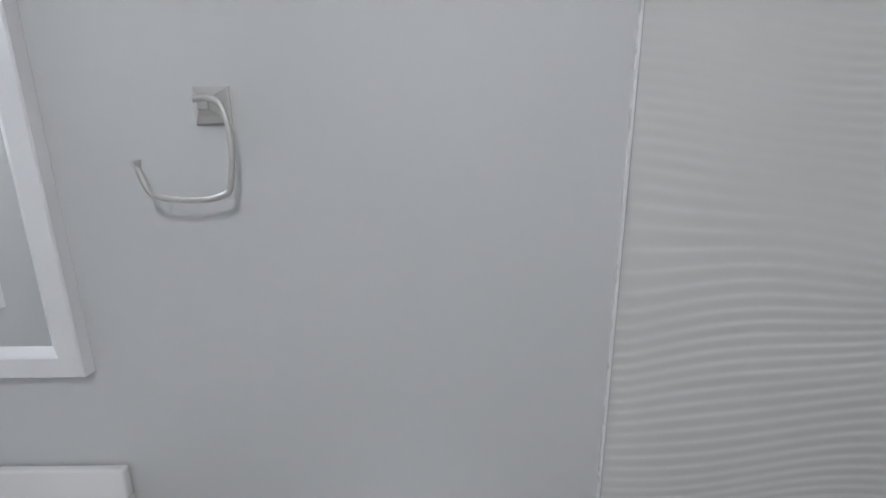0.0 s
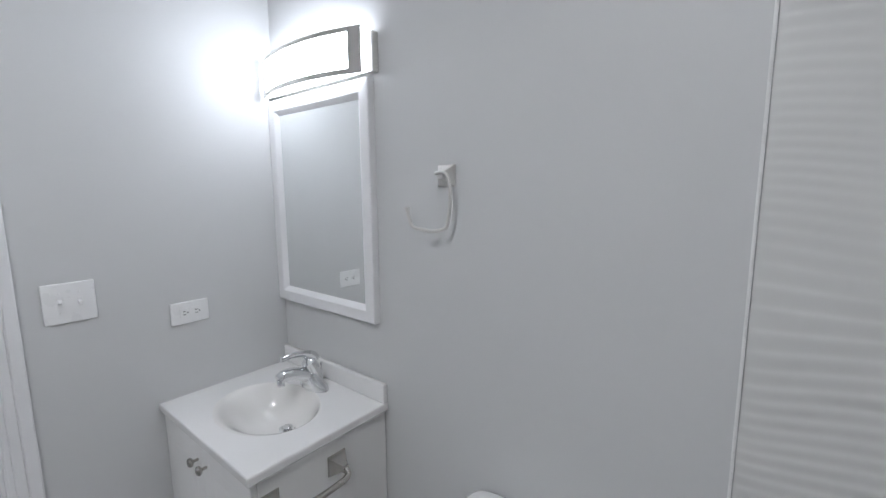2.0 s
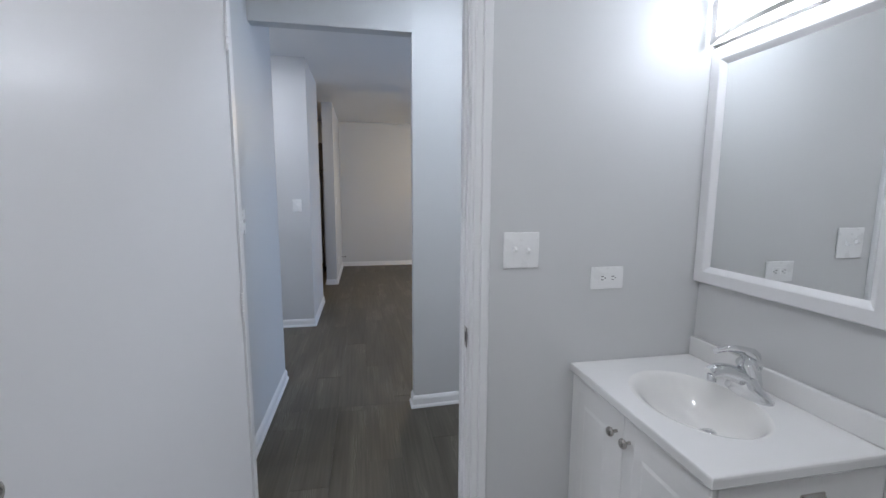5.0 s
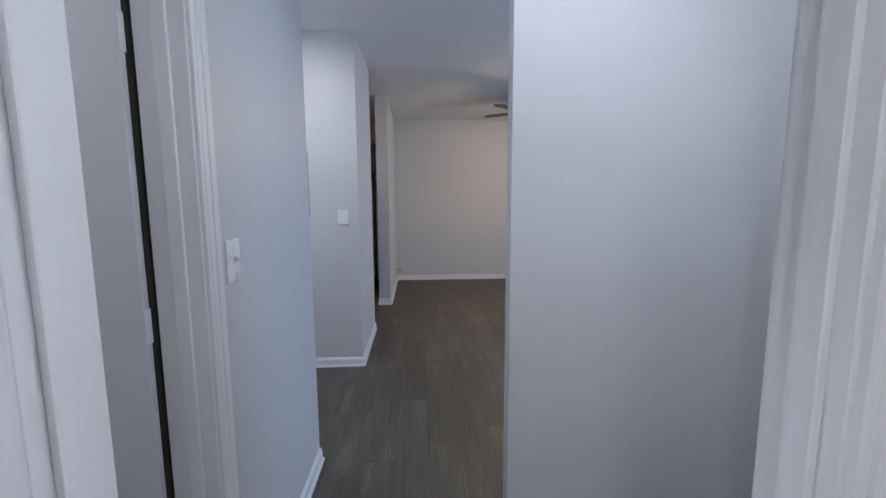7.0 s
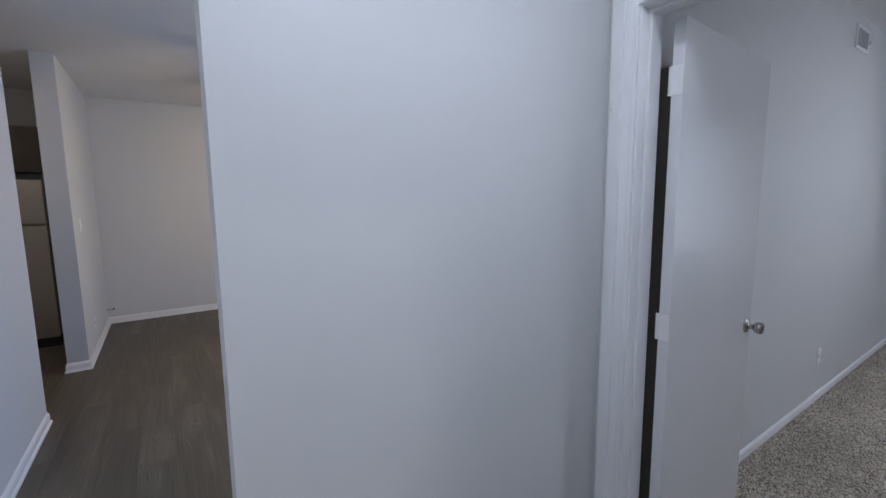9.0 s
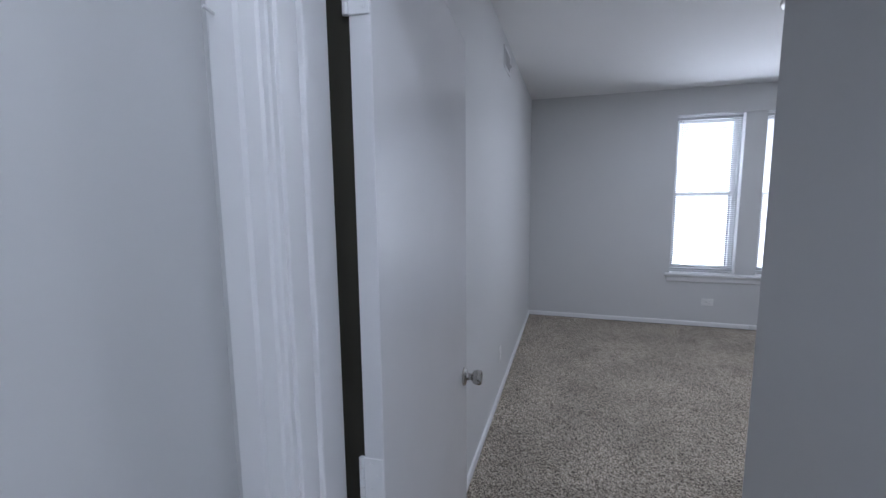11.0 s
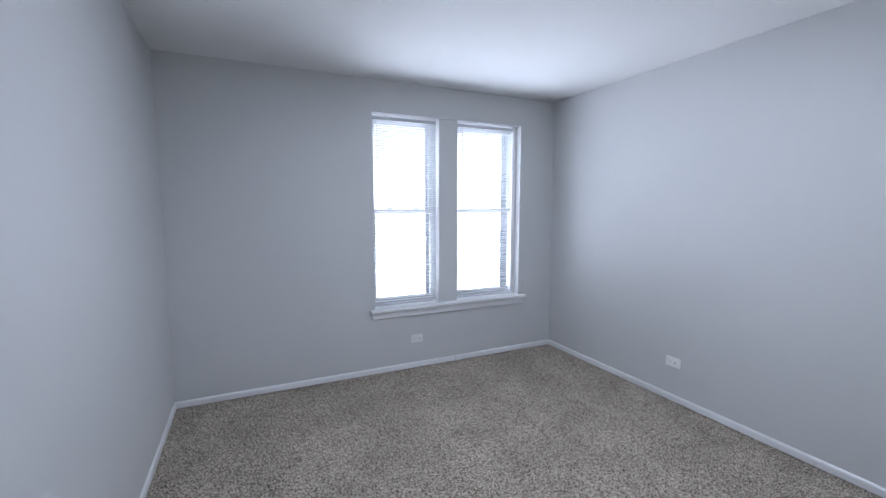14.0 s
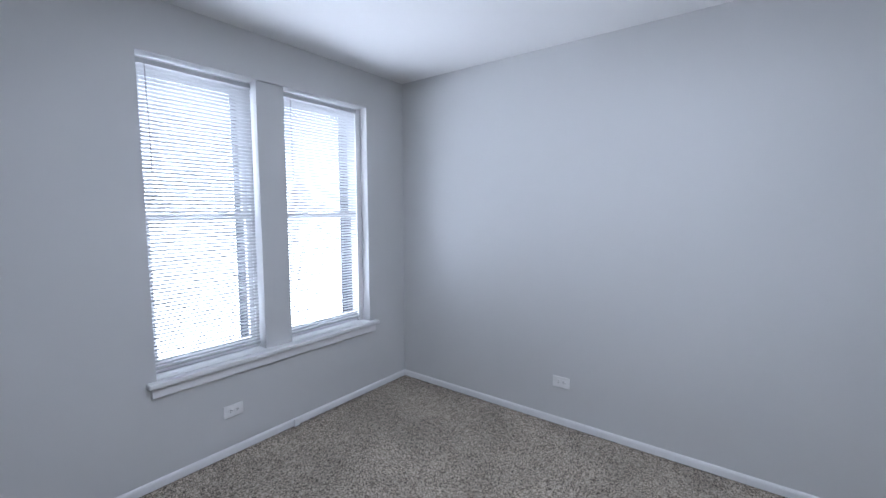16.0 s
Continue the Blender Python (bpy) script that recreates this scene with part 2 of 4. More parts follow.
def lathe(profile, m=None, steps=28, bm=None):
    """Turns (radius, height) pairs round the z axis."""
    bm = bm or bmesh.new()
    m = m or Matrix()
    rings = []
    for r, z in profile:
        rings.append([bm.verts.new(m @ Vector((r * math.cos(2 * math.pi * k / steps), r * math.sin(2 * math.pi * k / steps), z))) for k in range(steps)])
    for a, b in zip(rings, rings[1:]):
        for k in range(steps):
            bm.faces.new((a[k], a[(k + 1) % steps], b[(k + 1) % steps], b[k]))
    bm.faces.new(rings[0][::-1])
    bm.faces.new(rings[-1])
    return bm


def tube(points, radius, steps=10, bm=None, flat=1.0):
    """A round or flattened bar along points; radius may be one number or one for each point."""
    bm = bm or bmesh.new()
    pts = [Vector(p) for p in points]
    radii = radius if isinstance(radius, (list, tuple)) else [radius] * len(pts)
    rings, up = [], None
    for k, p in enumerate(pts):
        d = (pts[min(k + 1, len(pts) - 1)] - pts[max(k - 1, 0)]).normalized()
        if up is None:
            up = d.orthogonal().normalized()
        up = (up - d * up.dot(d)).normalized()
        side = d.cross(up)
        rings.append([bm.verts.new(p + radii[k] * (math.cos(a) * up + flat * math.sin(a) * side)) for a in (2 * math.pi * s / steps for s in range(steps))])
    for a, b in zip(rings, rings[1:]):
        for s in range(steps):
            bm.faces.new((a[s], a[(s + 1) % steps], b[(s + 1) % steps], b[s]))
    bm.faces.new(rings[0][::-1])
    bm.faces.new(rings[-1])
    return bm


def smooth_path(points, n=8):
    """Catmull-Rom through the points."""
    pts = [Vector(p) for p in points]
    pts = [2 * pts[0] - pts[1]] + pts + [2 * pts[-1] - pts[-2]]
    out = []
    for k in range(1, len(pts) - 2):
        a, b, c, d = pts[k - 1:k + 3]
        for s in range(n):
            t = s / n
            out.append(0.5 * (2 * b + (c - a) * t + (2 * a - 5 * b + 4 * c - d) * t * t + (3 * b - a - 3 * c + d) * t ** 3))
    return out + [pts[-2]]


def moulding(bm, a, b, across, out, profile, start=0.0, end=0.0):
    """A board of a given section from a to b. profile: (u along across, v along out); start, end: mitres, as slope along u (or v if a pair)."""
    a, b, across, out = Vector(a), Vector(b), Vector(across), Vector(out)
    d = (b - a).normalized()
    su, sv = start if isinstance(start, tuple) else (start, 0)
    eu, ev = end if isinstance(end, tuple) else (end, 0)
    r0 = [bm.verts.new(a + u * across + v * out - d * (su * u + sv * v)) for u, v in profile]
    r1 = [bm.verts.new(b + u * across + v * out + d * (eu * u + ev * v)) for u, v in profile]
    n = len(profile)
    for k in range(n):
        bm.faces.new((r0[k], r0[(k + 1) % n], r1[(k + 1) % n], r1[k]))
    bm.faces.new(r0[::-1])
    bm.faces.new(r1)


CASING = [(0.0, 0.0), (0.0, 0.009), (0.003, 0.011), (0.010, 0.011), (0.013, 0.008), (0.017, 0.0115), (0.034, 0.0125), (0.037, 0.009), (0.041, 0.015), (0.064, 0.016), (0.068, 0.013), (0.068, 0.0)]
BASE_HALL = [(0.0, 0.0), (0.020, 0.0), (0.019, 0.010), (0.014, 0.018), (0.011, 0.020), (0.011, 0.058), (0.007, 0.070), (0.003, 0.078), (0.0, 0.080)]
BASE_BED = [(0.0, 0.0), (0.012, 0.0), (0.012, 0.036), (0.009, 0.045), (0.003, 0.051), (0.0, 0.052)]


def baseboard(points, profile, side, ends=(0, 0)):
    """One run of skirting along a polyline on the floor; side is +1 if the room lies to the left of the run."""
    bm = bmesh.new()
    pts = [Vector((x, y, 0)) for x, y in points]
    n = len(pts)
    for k in range(n - 1):
        d = (pts[k + 1] - pts[k]).normalized()
        out = Vector((-d.y, d.x, 0)) * side

        def slope(i, j, e):
            if j < 0 or j >= n:
                return e
            other = (pts[j] - pts[i]).normalized()
            return -1.0 if other.dot(out) > 0.5 else 1.0
        s = slope(k, k - 1, ends[0]) if k else ends[0]
        e = slope(k + 1, k + 2, ends[1])
        moulding(bm, pts[k], pts[k + 1], out, (0, 0, 1), profile, s, e)
    return structure("baseboard", bm, TRIM, "white-painted moulded wooden baseboard along the wall")


def door_casing(plane, at, out, a, b, top, name="trim"):
    """Moulded casing round a doorway. plane: the axis that the wall is normal to; out: +1 or -1, the side on which it stands proud."""
    bm = bmesh.new()
    if plane == "x":
        P, along, o = (lambda s, z: (at, s, z)), Vector((0, 1, 0)), Vector((out, 0, 0))
    else:
        P, along, o = (lambda s, z: (s, at, z)), Vector((1, 0, 0)), Vector((0, out, 0))
    moulding(bm, P(a, 0), P(a, top), -along, o, CASING, 0, 1)
    moulding(bm, P(b, 0), P(b, top), along, o, CASING, 0, 1)
    moulding(bm, P(a, top), P(b, top), (0, 0, 1), o, CASING, 1, 1)
    return structure(name, bm, TRIM, "white-painted moulded door casing")


# ---- structure: walls ----
T = 0.115
WALL = "smooth light grey painted plaster wall"
# between bathroom and lobby, with the bathroom doorway
structure("wall_bath_west", boxes((-1.135, -1.045, 0.172, 1.28, 0, H), (-1.135, -1.045, -2.60, -0.572, 0, H), (-1.135, -1.045, -0.572, 0.172, 2.062, H)), PAINT, WALL)
structure("wall_bath_north", box(-1.045, 1.40, 1.045, 1.175, 0, H), PAINT, WALL)
structure("wall_bath_east", box(1.40, 1.50, -1.10, 1.175, 0, H), PAINT, WALL)
structure("wall_bath_south", box(-1.045, 1.40, -1.10, -0.98, 0, H), PAINT, WALL)
# between lobby and bedroom, with the bedroom doorway
structure("wall_bedroom_south", boxes((-1.352, 1.45, 1.28, 1.395, 0, H), (-2.325, -2.227, 1.28, 1.395, 0, H), (-2.227, -1.352, 1.28, 1.395, 2.062, H)), PAINT, WALL)
def add_prism(bm, outline, z0, z1):
    lo, hi = [[bm.verts.new((x, y, z)) for x, y in outline] for z in (z0, z1)]
    n = len(outline)
    for k in range(n):
        bm.faces.new((lo[k], lo[(k + 1) % n], hi[(k + 1) % n], hi[k]))
    bm.faces.new(lo[::-1])
    bm.faces.new(hi)


bm = boxes((-2.345, -2.265, -0.775, 0.117, 2.300, H))
add_prism(bm, [(-2.345, 0.117), (-2.265, 0.117), (-2.325, 1.28), (-2.325, 1.395), (-2.345, 1.395)], 0, H)
structure("wall_lobby_west", bm, PAINT, WALL + " with a header over the hall opening")
structure("wall_bedroom_west", box(-2.46, -2.345, 1.395, 6.50, 0, H), PAINT, WALL)
structure("wall_lobby_south", boxes((-2.84, -1.801, -0.89, -0.775, 0, H), (-1.801, -1.135, -0.89, -0.775, 2.062, H)), PAINT, WALL)
structure("wall_corridor_east", box(-2.84, -2.73, -2.60, -0.89, 0, H), PAINT, WALL)
structure("wall_panel_block", box(-5.13, -4.13, -2.60, -0.71, 0, H), PAINT, WALL)
structure("wall_south", box(-7.94, -1.02, -2.72, -2.60, 0, H), PAINT, WALL)
structure("wall_kitchen_north", box(-7.82, -6.17, -0.755, -0.605, 0, H), PAINT, WALL)
structure("wall_living_west", box(-7.94, -7.82, -2.60, 3.62, 0, H), PAINT, WALL)
structure("wall_living_north", boxes((-7.82, -4.6, 3.50, 3.62, 0, H), (-2.9, -2.46, 3.50, 3.62, 0, H), (-4.6, -2.9, 3.50, 3.62, 0, 0.7), (-4.6, -2.9, 3.50, 3.62, 2.2, H)), PAINT, WALL)
WX0, WX1, WZ0, WZ1 = -0.736, 0.856, 0.615, 2.395
structure("wall_bedroom_north", boxes((-2.345, WX0, 6.18, 6.50, 0, H), (WX1, 1.45, 6.18, 6.50, 0, H), (WX0, WX1, 6.18, 6.50, 0, WZ0 - 0.032), (WX0, WX1, 6.18, 6.50, WZ1, H)), PAINT, WALL + " with a pair of windows")
structure("wall_window_pier", box(-0.072, 0.125, 6.205, 6.50, WZ0, WZ1), PAINT, "light grey painted pier between the windows")
structure("wall_bedroom_east", box(1.288, 1.45, 1.395, 6.18, 0, H), PAINT, WALL)
structure("wall_closet", boxes((-1.312, -1.21, 1.395, 2.25, 0, H), (-1.21, 1.288, 2.15, 2.25, 0, H)), PAINT, WALL + " round the closet")
structure("ceiling", box(-8.0, 1.55, -2.75, 6.55, H, H + 0.12), CEILING, "flat white painted ceiling")
structure("subfloor", box(-8.0, 1.55, -2.75, 6.55, -0.15, -0.03), SUBFLOOR, "dark subfloor under the boards")


# masonry of the outer reveals, behind the window frames; its shade is in the colour
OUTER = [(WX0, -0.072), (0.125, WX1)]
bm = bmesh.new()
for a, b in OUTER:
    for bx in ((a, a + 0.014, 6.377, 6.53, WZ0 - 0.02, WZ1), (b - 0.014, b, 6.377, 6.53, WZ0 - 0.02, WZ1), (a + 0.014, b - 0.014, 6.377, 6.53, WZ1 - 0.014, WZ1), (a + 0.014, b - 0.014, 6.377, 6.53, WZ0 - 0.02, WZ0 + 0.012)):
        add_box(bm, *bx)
structure("outer_brick_reveal", bm, SHADED_BRICK, "brick reveal outside the windows, darkened as if in shade")


def jamb_lining(name, plane, a, b, lo, hi, top, stop_at):
    """Flat lining of a doorway with a stop bead. a, b: the clear opening; lo, hi: the faces of the wall."""
    t = 0.017
    bm = bmesh.new()

    def put(s0, s1, d0, d1, z0, z1):
        if plane == "x":
            add_box(bm, d0, d1, s0, s1, z0, z1, 0.0015, 1)
        else:
            add_box(bm, s0, s1, d0, d1, z0, z1, 0.0015, 1)
    put(a - t, a, lo, hi, 0, top + t)
    put(b, b + t, lo, hi, 0, top + t)
    put(a, b, lo, hi, top, top + t)
    put(a, a + 0.010, stop_at, stop_at + 0.034, 0, top - 0.010)
    put(b - 0.010, b, stop_at, stop_at + 0.034, 0, top - 0.010)
    put(a, b, stop_at, stop_at + 0.034, top - 0.010, top)
    return structure(name, bm, TRIM, "white-painted door frame lining with a stop bead")


jamb_lining("door_frame_1", "x", -0.555, 0.155, -1.135, -1.045, 2.045, -1.100)
f2 = jamb_lining("door_frame_2", "y", -2.210, -1.37, 1.28, 1.395, 2.045, 1.318)
f3 = jamb_lining("door_frame_3", "y", -1.783, -1.152, -0.89, -0.775, 2.045, -0.848)
door_casing("x", -1.045, 1, -0.561, 0.161, 2.051)
door_casing("x", -1.135, -1, -0.561, 0.161, 2.051)
door_casing("y", 1.395, 1, -2.216, -1.364, 2.051)
door_casing("y", -0.89, -1, -1.789, -1.23, 2.051)


def side_casing(at, out, s, direction, top, head_to):
    """A casing whose other leg dies into a side wall."""
    bm = bmesh.new()
    along = Vector((direction, 0, 0))
    moulding(bm, (s, at, 0), (s, at, top), along, (0, out, 0), CASING, 0, 1)
    moulding(bm, (head_to, at, top), (s, at, top), (0, 0, 1), (0, out, 0), CASING, 0, 1)
    return structure("trim", bm, TRIM, "white-painted moulded door casing")


side_casing(-0.775, 1, -1.789, -1, 2.051, -1.155)
bm = bmesh.new()
WIDE = [(0.0, 0.0), (0.0, 0.009), (0.003, 0.011), (0.010, 0.011), (0.013, 0.008), (0.017, 0.0115), (0.040, 0.0125), (0.043, 0.009), (0.047, 0.015), (0.085, 0.016), (0.089, 0.013), (0.089, 0.0)]
moulding(bm, (-2.216, 1.28, 0), (-2.216, 1.28, 2.051), (-1, 0, 0), (0, -1, 0), WIDE, 0, 1)
moulding(bm, (-1.364, 1.28, 0), (-1.364, 1.28, 2.051), (1, 0, 0), (0, -1, 0), WIDE, 0, 1)
moulding(bm, (-2.216, 1.28, 2.051), (-1.364, 1.28, 2.051), (0, 0, 1), (0, -1, 0), WIDE, 1, 1)
structure("trim", bm, TRIM, "white-painted moulded door casing")

# ---- baseboards ----
baseboard([(-2.324, 1.262), (-2.265, 0.117), (-2.345, 0.117), (-2.345, 1.39)], BASE_HALL, 1)
baseboard([(-1.858, -0.775), (-2.84, -0.775), (-2.84, -2.60)], BASE_HALL, -1)
baseboard([(-4.13, -2.60), (-4.13, -0.71), (-5.13, -0.71), (-5.13, -2.60)], BASE_HALL, -1)
baseboard([(-6.36, -0.755), (-6.17, -0.755), (-6.17, -0.605), (-7.82, -0.605), (-7.82, 3.50)], BASE_HALL, -1)
baseboard([(-1.135, 1.28), (-1.135, 0.235)], BASE_HALL, -1)
baseboard([(-1.272, 1.28), (-1.135, 1.28)], BASE_HALL, -1, (0, -1))
baseboard([(-2.345, 2.30), (-2.345, 6.18), (1.288, 6.18), (1.288, 2.25), (-1.312, 2.25), (-1.312, 1.412)], BASE_BED, -1)
baseboard([(-1.045, 0.235), (-1.045, 0.55)], BASE_HALL, -1)


# ---- bedroom carpet: a sheet with real pile relief ----
def carpet():
    x0, x1, y0, y1, s = -2.345, 1.288, 1.34, 6.18, 0.0125
    nx, ny = int((x1 - x0) / s), int((y1 - y0) / s)
    rng = np.random.default_rng(4)
    gx, gy = np.meshgrid(np.linspace(x0, x1, nx), np.linspace(y0, y1, ny))
    gz = -0.011 + 0.006 * rng.random(gx.shape)
    soft = rng.random((ny // 12 + 2, nx // 12 + 2))
    iy, ix = np.arange(ny) / 12, np.arange(nx) / 12
    a, b = iy.astype(int), ix.astype(int)
    fy, fx = (iy - a)[:, None], (ix - b)[None, :]
    low = soft[a][:, b] * (1 - fy) * (1 - fx) + soft[a + 1][:, b] * fy * (1 - fx) + soft[a][:, b + 1] * (1 - fy) * fx + soft[a + 1][:, b + 1] * fy * fx
    gz += 0.004 * low
    gx[:, 1:-1] += s * 0.35 * (rng.random((ny, nx - 2)) - 0.5)
    gy[1:-1] += s * 0.35 * (rng.random((ny - 2, nx)) - 0.5)
    co = np.stack([gx, gy, gz], -1).reshape(-1, 3)
    k = np.arange(ny * nx).reshape(ny, nx)
    f = np.stack([k[:-1, :-1], k[:-1, 1:], k[1:, 1:], k[1:, :-1]], -1).reshape(-1, 4)
    me = bpy.data.meshes.new("carpet")
    me.from_pydata(co.tolist(), [], f.tolist())
    me.materials.append(CARPET)
    me.shade_smooth()
    return tagged(new("carpet", me), "speckled beige and grey-brown cut-pile carpet", kind="structure")


carpet()
structure("threshold", box(-2.210, -1.37, 1.325, 1.345, -0.006, 0.007, 0.003), NICKEL, "narrow metal carpet edging under the bedroom door")


# ---- doors ----
def hinge(parent, m, painted=True):
    """Two leaves and a knuckle of five rings, at the hinge line m, with the door leaf towards +x."""
    bm = bmesh.new()
    add_box(bm, 0.001, 0.034, -0.0015, 0.0012, -0.045, 0.045, 0.001, 1)
    for dx, dz in ((0.012, 0.032), (0.024, 0.012), (0.012, -0.012), (0.024, -0.034)):
        lathe([(0.0035, 0), (0.0035, 0.0012), (0.002, 0.0016)], pose(dx, -0.0015, dz, 90), 8, bm)
    for k in range(5):
        lathe([(0.0045, -0.045 + 0.018 * k + 0.0008), (0.0052, -0.044 + 0.018 * k), (0.0052, -0.028 + 0.018 * k), (0.0045, -0.0272 + 0.018 * k)], pose(-0.004, 0, 0), 10, bm)
    ob = part("hinge", bm, TRIM if painted else NICKEL, parent, "paint-covered butt hinge")
    ob.matrix_local = m
    return ob


def knob_set(parent, m):
    """Rose, neck and tulip knob along +z of m."""
    k = part("door_knob", lathe([(0.031, 0), (0.032, 0.004), (0.027, 0.010), (0.014, 0.013), (0.011, 0.026), (0.013, 0.030), (0.022, 0.036), (0.0255, 0.046), (0.0255, 0.058), (0.022, 0.064), (0.019, 0.0645), (0.017, 0.061)]), NICKEL, parent, "brushed nickel tulip door knob", True)
    k.matrix_local = m
    return k


def door_leaf(name, label, width, m, knob=True, hinge_side=-1):
    """A flush slab door. Its hinge edge stands at the origin of m, the slab runs along +x and its thickness along hinge_side of y."""
    d = tagged(part(name, box(0.004, width, *((-0.035, 0) if hinge_side < 0 else (0, 0.035)), 0.012, 2.03, 0.0022), DOOR, None, label), kind="structure")
    d.matrix_world = m
    far = hinge_side * 0.035
    if knob:
        knob_set(d, pose(width - 0.062, max(0, far), 0.905, -90))
        knob_set(d, pose(width - 0.062, min(0, far), 0.905, 90))
        part("latch_plate", box(width - 0.0005, width + 0.0012, far / 2 - 0.012, far / 2 + 0.012, 0.875, 0.935, 0.0005, 1), NICKEL, d, "small metal latch plate")
    return d


# bedroom door: stands open along the west wall of the bedroom
d2 = door_leaf("door_2", "open white flush door with painted hinges and nickel knob", 0.820, pose(-2.180, 1.403, 0, 0, 0, 94))
for z in (1.841, 1.045, 0.25):
    hinge(d2, pose(0.0025, 0, z, 0, 0, -90))
# bathroom door: stands open into the bathroom, square to its wall
d1 = door_leaf("door_1", "open glossy white flush bathroom door", 0.705, pose(-1.037, -0.542, 0, 0, 0, -25))
for z in (1.812, 1.032, 0.25):
    hinge(d1, pose(0.0025, 0, z, 0, 0, -90))
# door of the room behind the lobby: stands open into that room
d3 = door_leaf("door_3", "open white flush door with painted hinges", 0.62, pose(-1.801, -0.915, 0, 0, 0, -91), hinge_side=1)
for z in (1.800, 1.090, 0.25):
    hinge(d3, pose(0.0012, 0, z, 0, 0, 90))
    part("hinge_leaf", box(-1.7829, -1.7814, -0.886, -0.852, z - 0.045, z + 0.045), TRIM, f3, "paint-covered hinge leaf")
# dark strips added behind the hinge gaps in place of their shade
part("gap_shade_strip", box(-1.805, -1.787, -0.9190, -0.9065, 0.01, 2.02), GAP_SHADE, f3, "dark brown strip standing in for shade in the hinge gap")
part("gap_shade_strip", box(-2.222, -2.174, 1.4125, 1.4190, 0.01, 1.89), GAP_SHADE, f2, "dark brown strip standing in for shade in the hinge gap")


def strike_plate():
    t = thing("strike_plate", "nickel strike plate let into the bathroom door frame", "strike plate")
    part("plate", boxes((-1.062, -1.028, 0.1532, 0.1546, 0.862, 0.880), (-1.062, -1.028, 0.1532, 0.1546, 0.912, 0.930), (-1.062, -1.054, 0.1532, 0.1546, 0.880, 0.912), (-1.036, -1.024, 0.1522, 0.1546, 0.880, 0.912)), NICKEL, t)
    part("latch_hole", box(-1.054, -1.036, 0.1540, 0.1548, 0.880, 0.912), DARK, t, "dark latch hole")


strike_plate()


# ---- wall plates; built facing -y, then turned onto their wall ----
def plate_body(parent, w, h):
    return part("cover_plate", box(-w / 2, w / 2, -0.006, 0, -h / 2, h / 2, 0.0035, 3), PLASTIC, parent, "white plastic cover plate", True)


def screw(parent, x, z):
    s = part("screw", lathe([(0.0032, 0), (0.0030, 0.0010), (0.0012, 0.0014)], steps=10), PLASTIC, parent)
    s.matrix_local = pose(x, -0.0058, z, 90)


def switch_plate(gangs, m, label, w=None, h=0.120):
    t = thing("light_switch", label, "light switch", m)
    plate_body(t, w or 0.078 + 0.046 * (gangs - 1), h)
    for k in range(gangs):
        x = (k - (gangs - 1) / 2) * 0.046
        part("collar", box(x - 0.0065, x + 0.0065, -0.0072, -0.0055, -0.0135, 0.0135, 0.001, 1), PLASTIC, t)
        tog = part("toggle", box(-0.0045, 0.0045, -0.016, 0, -0.0065, 0.0065, 0.0018), PLASTIC, t, "small white toggle", True)
        tog.matrix_local = pose(x, -0.0055, 0.002, 28 if k % 2 else -28)
        screw(t, x, 0.030)
        screw(t, x, -0.030)
    return t


def outlet_plate(m, label, decora=False, w=0.125, h=0.080):
    """A duplex outlet with its plate lying on its side."""
    t = thing("wall_outlet", label, "outlet", m)
    plate_body(t, w, h)
    if decora:
        part("receptacle", box(-0.034, 0.034, -0.0075, -0.0055, -0.017, 0.017, 0.001, 1), PLASTIC, t, "white receptacle face")
        part("test_button", box(-0.003, 0.000, -0.0085, -0.007, -0.012, -0.002, 0.0005, 1), PLASTIC, t)
        part("reset_button", box(-0.003, 0.000, -0.0085, -0.007, 0.002, 0.012, 0.0005, 1), PLASTIC, t)
    else:
        bm = bmesh.new()
        for s in (-1, 1):
            lathe([(0.0165, 0), (0.0165, 0.0015), (0.0155, 0.002)], pose(s * 0.0195, -0.0057, 0, 90), 20, bm)
        part("receptacle", bm, PLASTIC, t, "white receptacle face")
        screw(t, 0, 0)
    for s in (-1, 1):
        y = -0.0082
        part("slots", boxes((s * 0.0195 - 0.0052, s * 0.0195 + 0.0052, y, y + 0.001, 0.0045, 0.0069), (s * 0.0195 - 0.0044, s * 0.0195 + 0.0044, y, y + 0.001, -0.0069, -0.0045), (s * 0.0195 + 0.0085, s * 0.0195 + 0.0125, y, y + 0.001, -0.002, 0.002)), DARK, t, "dark outlet slots")
    return t


EAST, WEST, NORTH, SOUTH = 90, -90, 180, 0   # the way that a plate faces
switch_plate(2, pose(-1.0445, 0.342, 1.187, 0, 0, EAST), "white two-gang toggle switch on the grey bathroom wall", 0.125, 0.122)
outlet_plate(pose(-1.0445, 0.665, 1.082, 0, 0, EAST), "white outlet lying sideways above the vanity", True)
switch_plate(1, pose(-1.945, -0.7745, 1.232, 0, 0, NORTH), "white single toggle switch in the lobby", 0.085, 0.125)
switch_plate(1, pose(-4.1295, -0.835, 1.256, 0, 0, EAST), "white single toggle switch beside the breaker panel", 0.086, 0.122)
switch_plate(1, pose(-6.49, -0.6045, 1.26, 0, 0, NORTH), "white single toggle switch by the kitchen opening", 0.078, 0.12)
outlet_plate(pose(-6.70, -0.6045, 0.29, 0, 0, NORTH), "white outlet low on the living room wall", False, 0.075, 0.12)
outlet_plate(pose(-0.327, 6.1795, 0.285, 0, 0, SOUTH), "white outlet lying sideways under the window")
outlet_plate(pose(1.2875, 4.645, 0.318, 0, 0, WEST), "white outlet lying sideways on the bedroom wall")
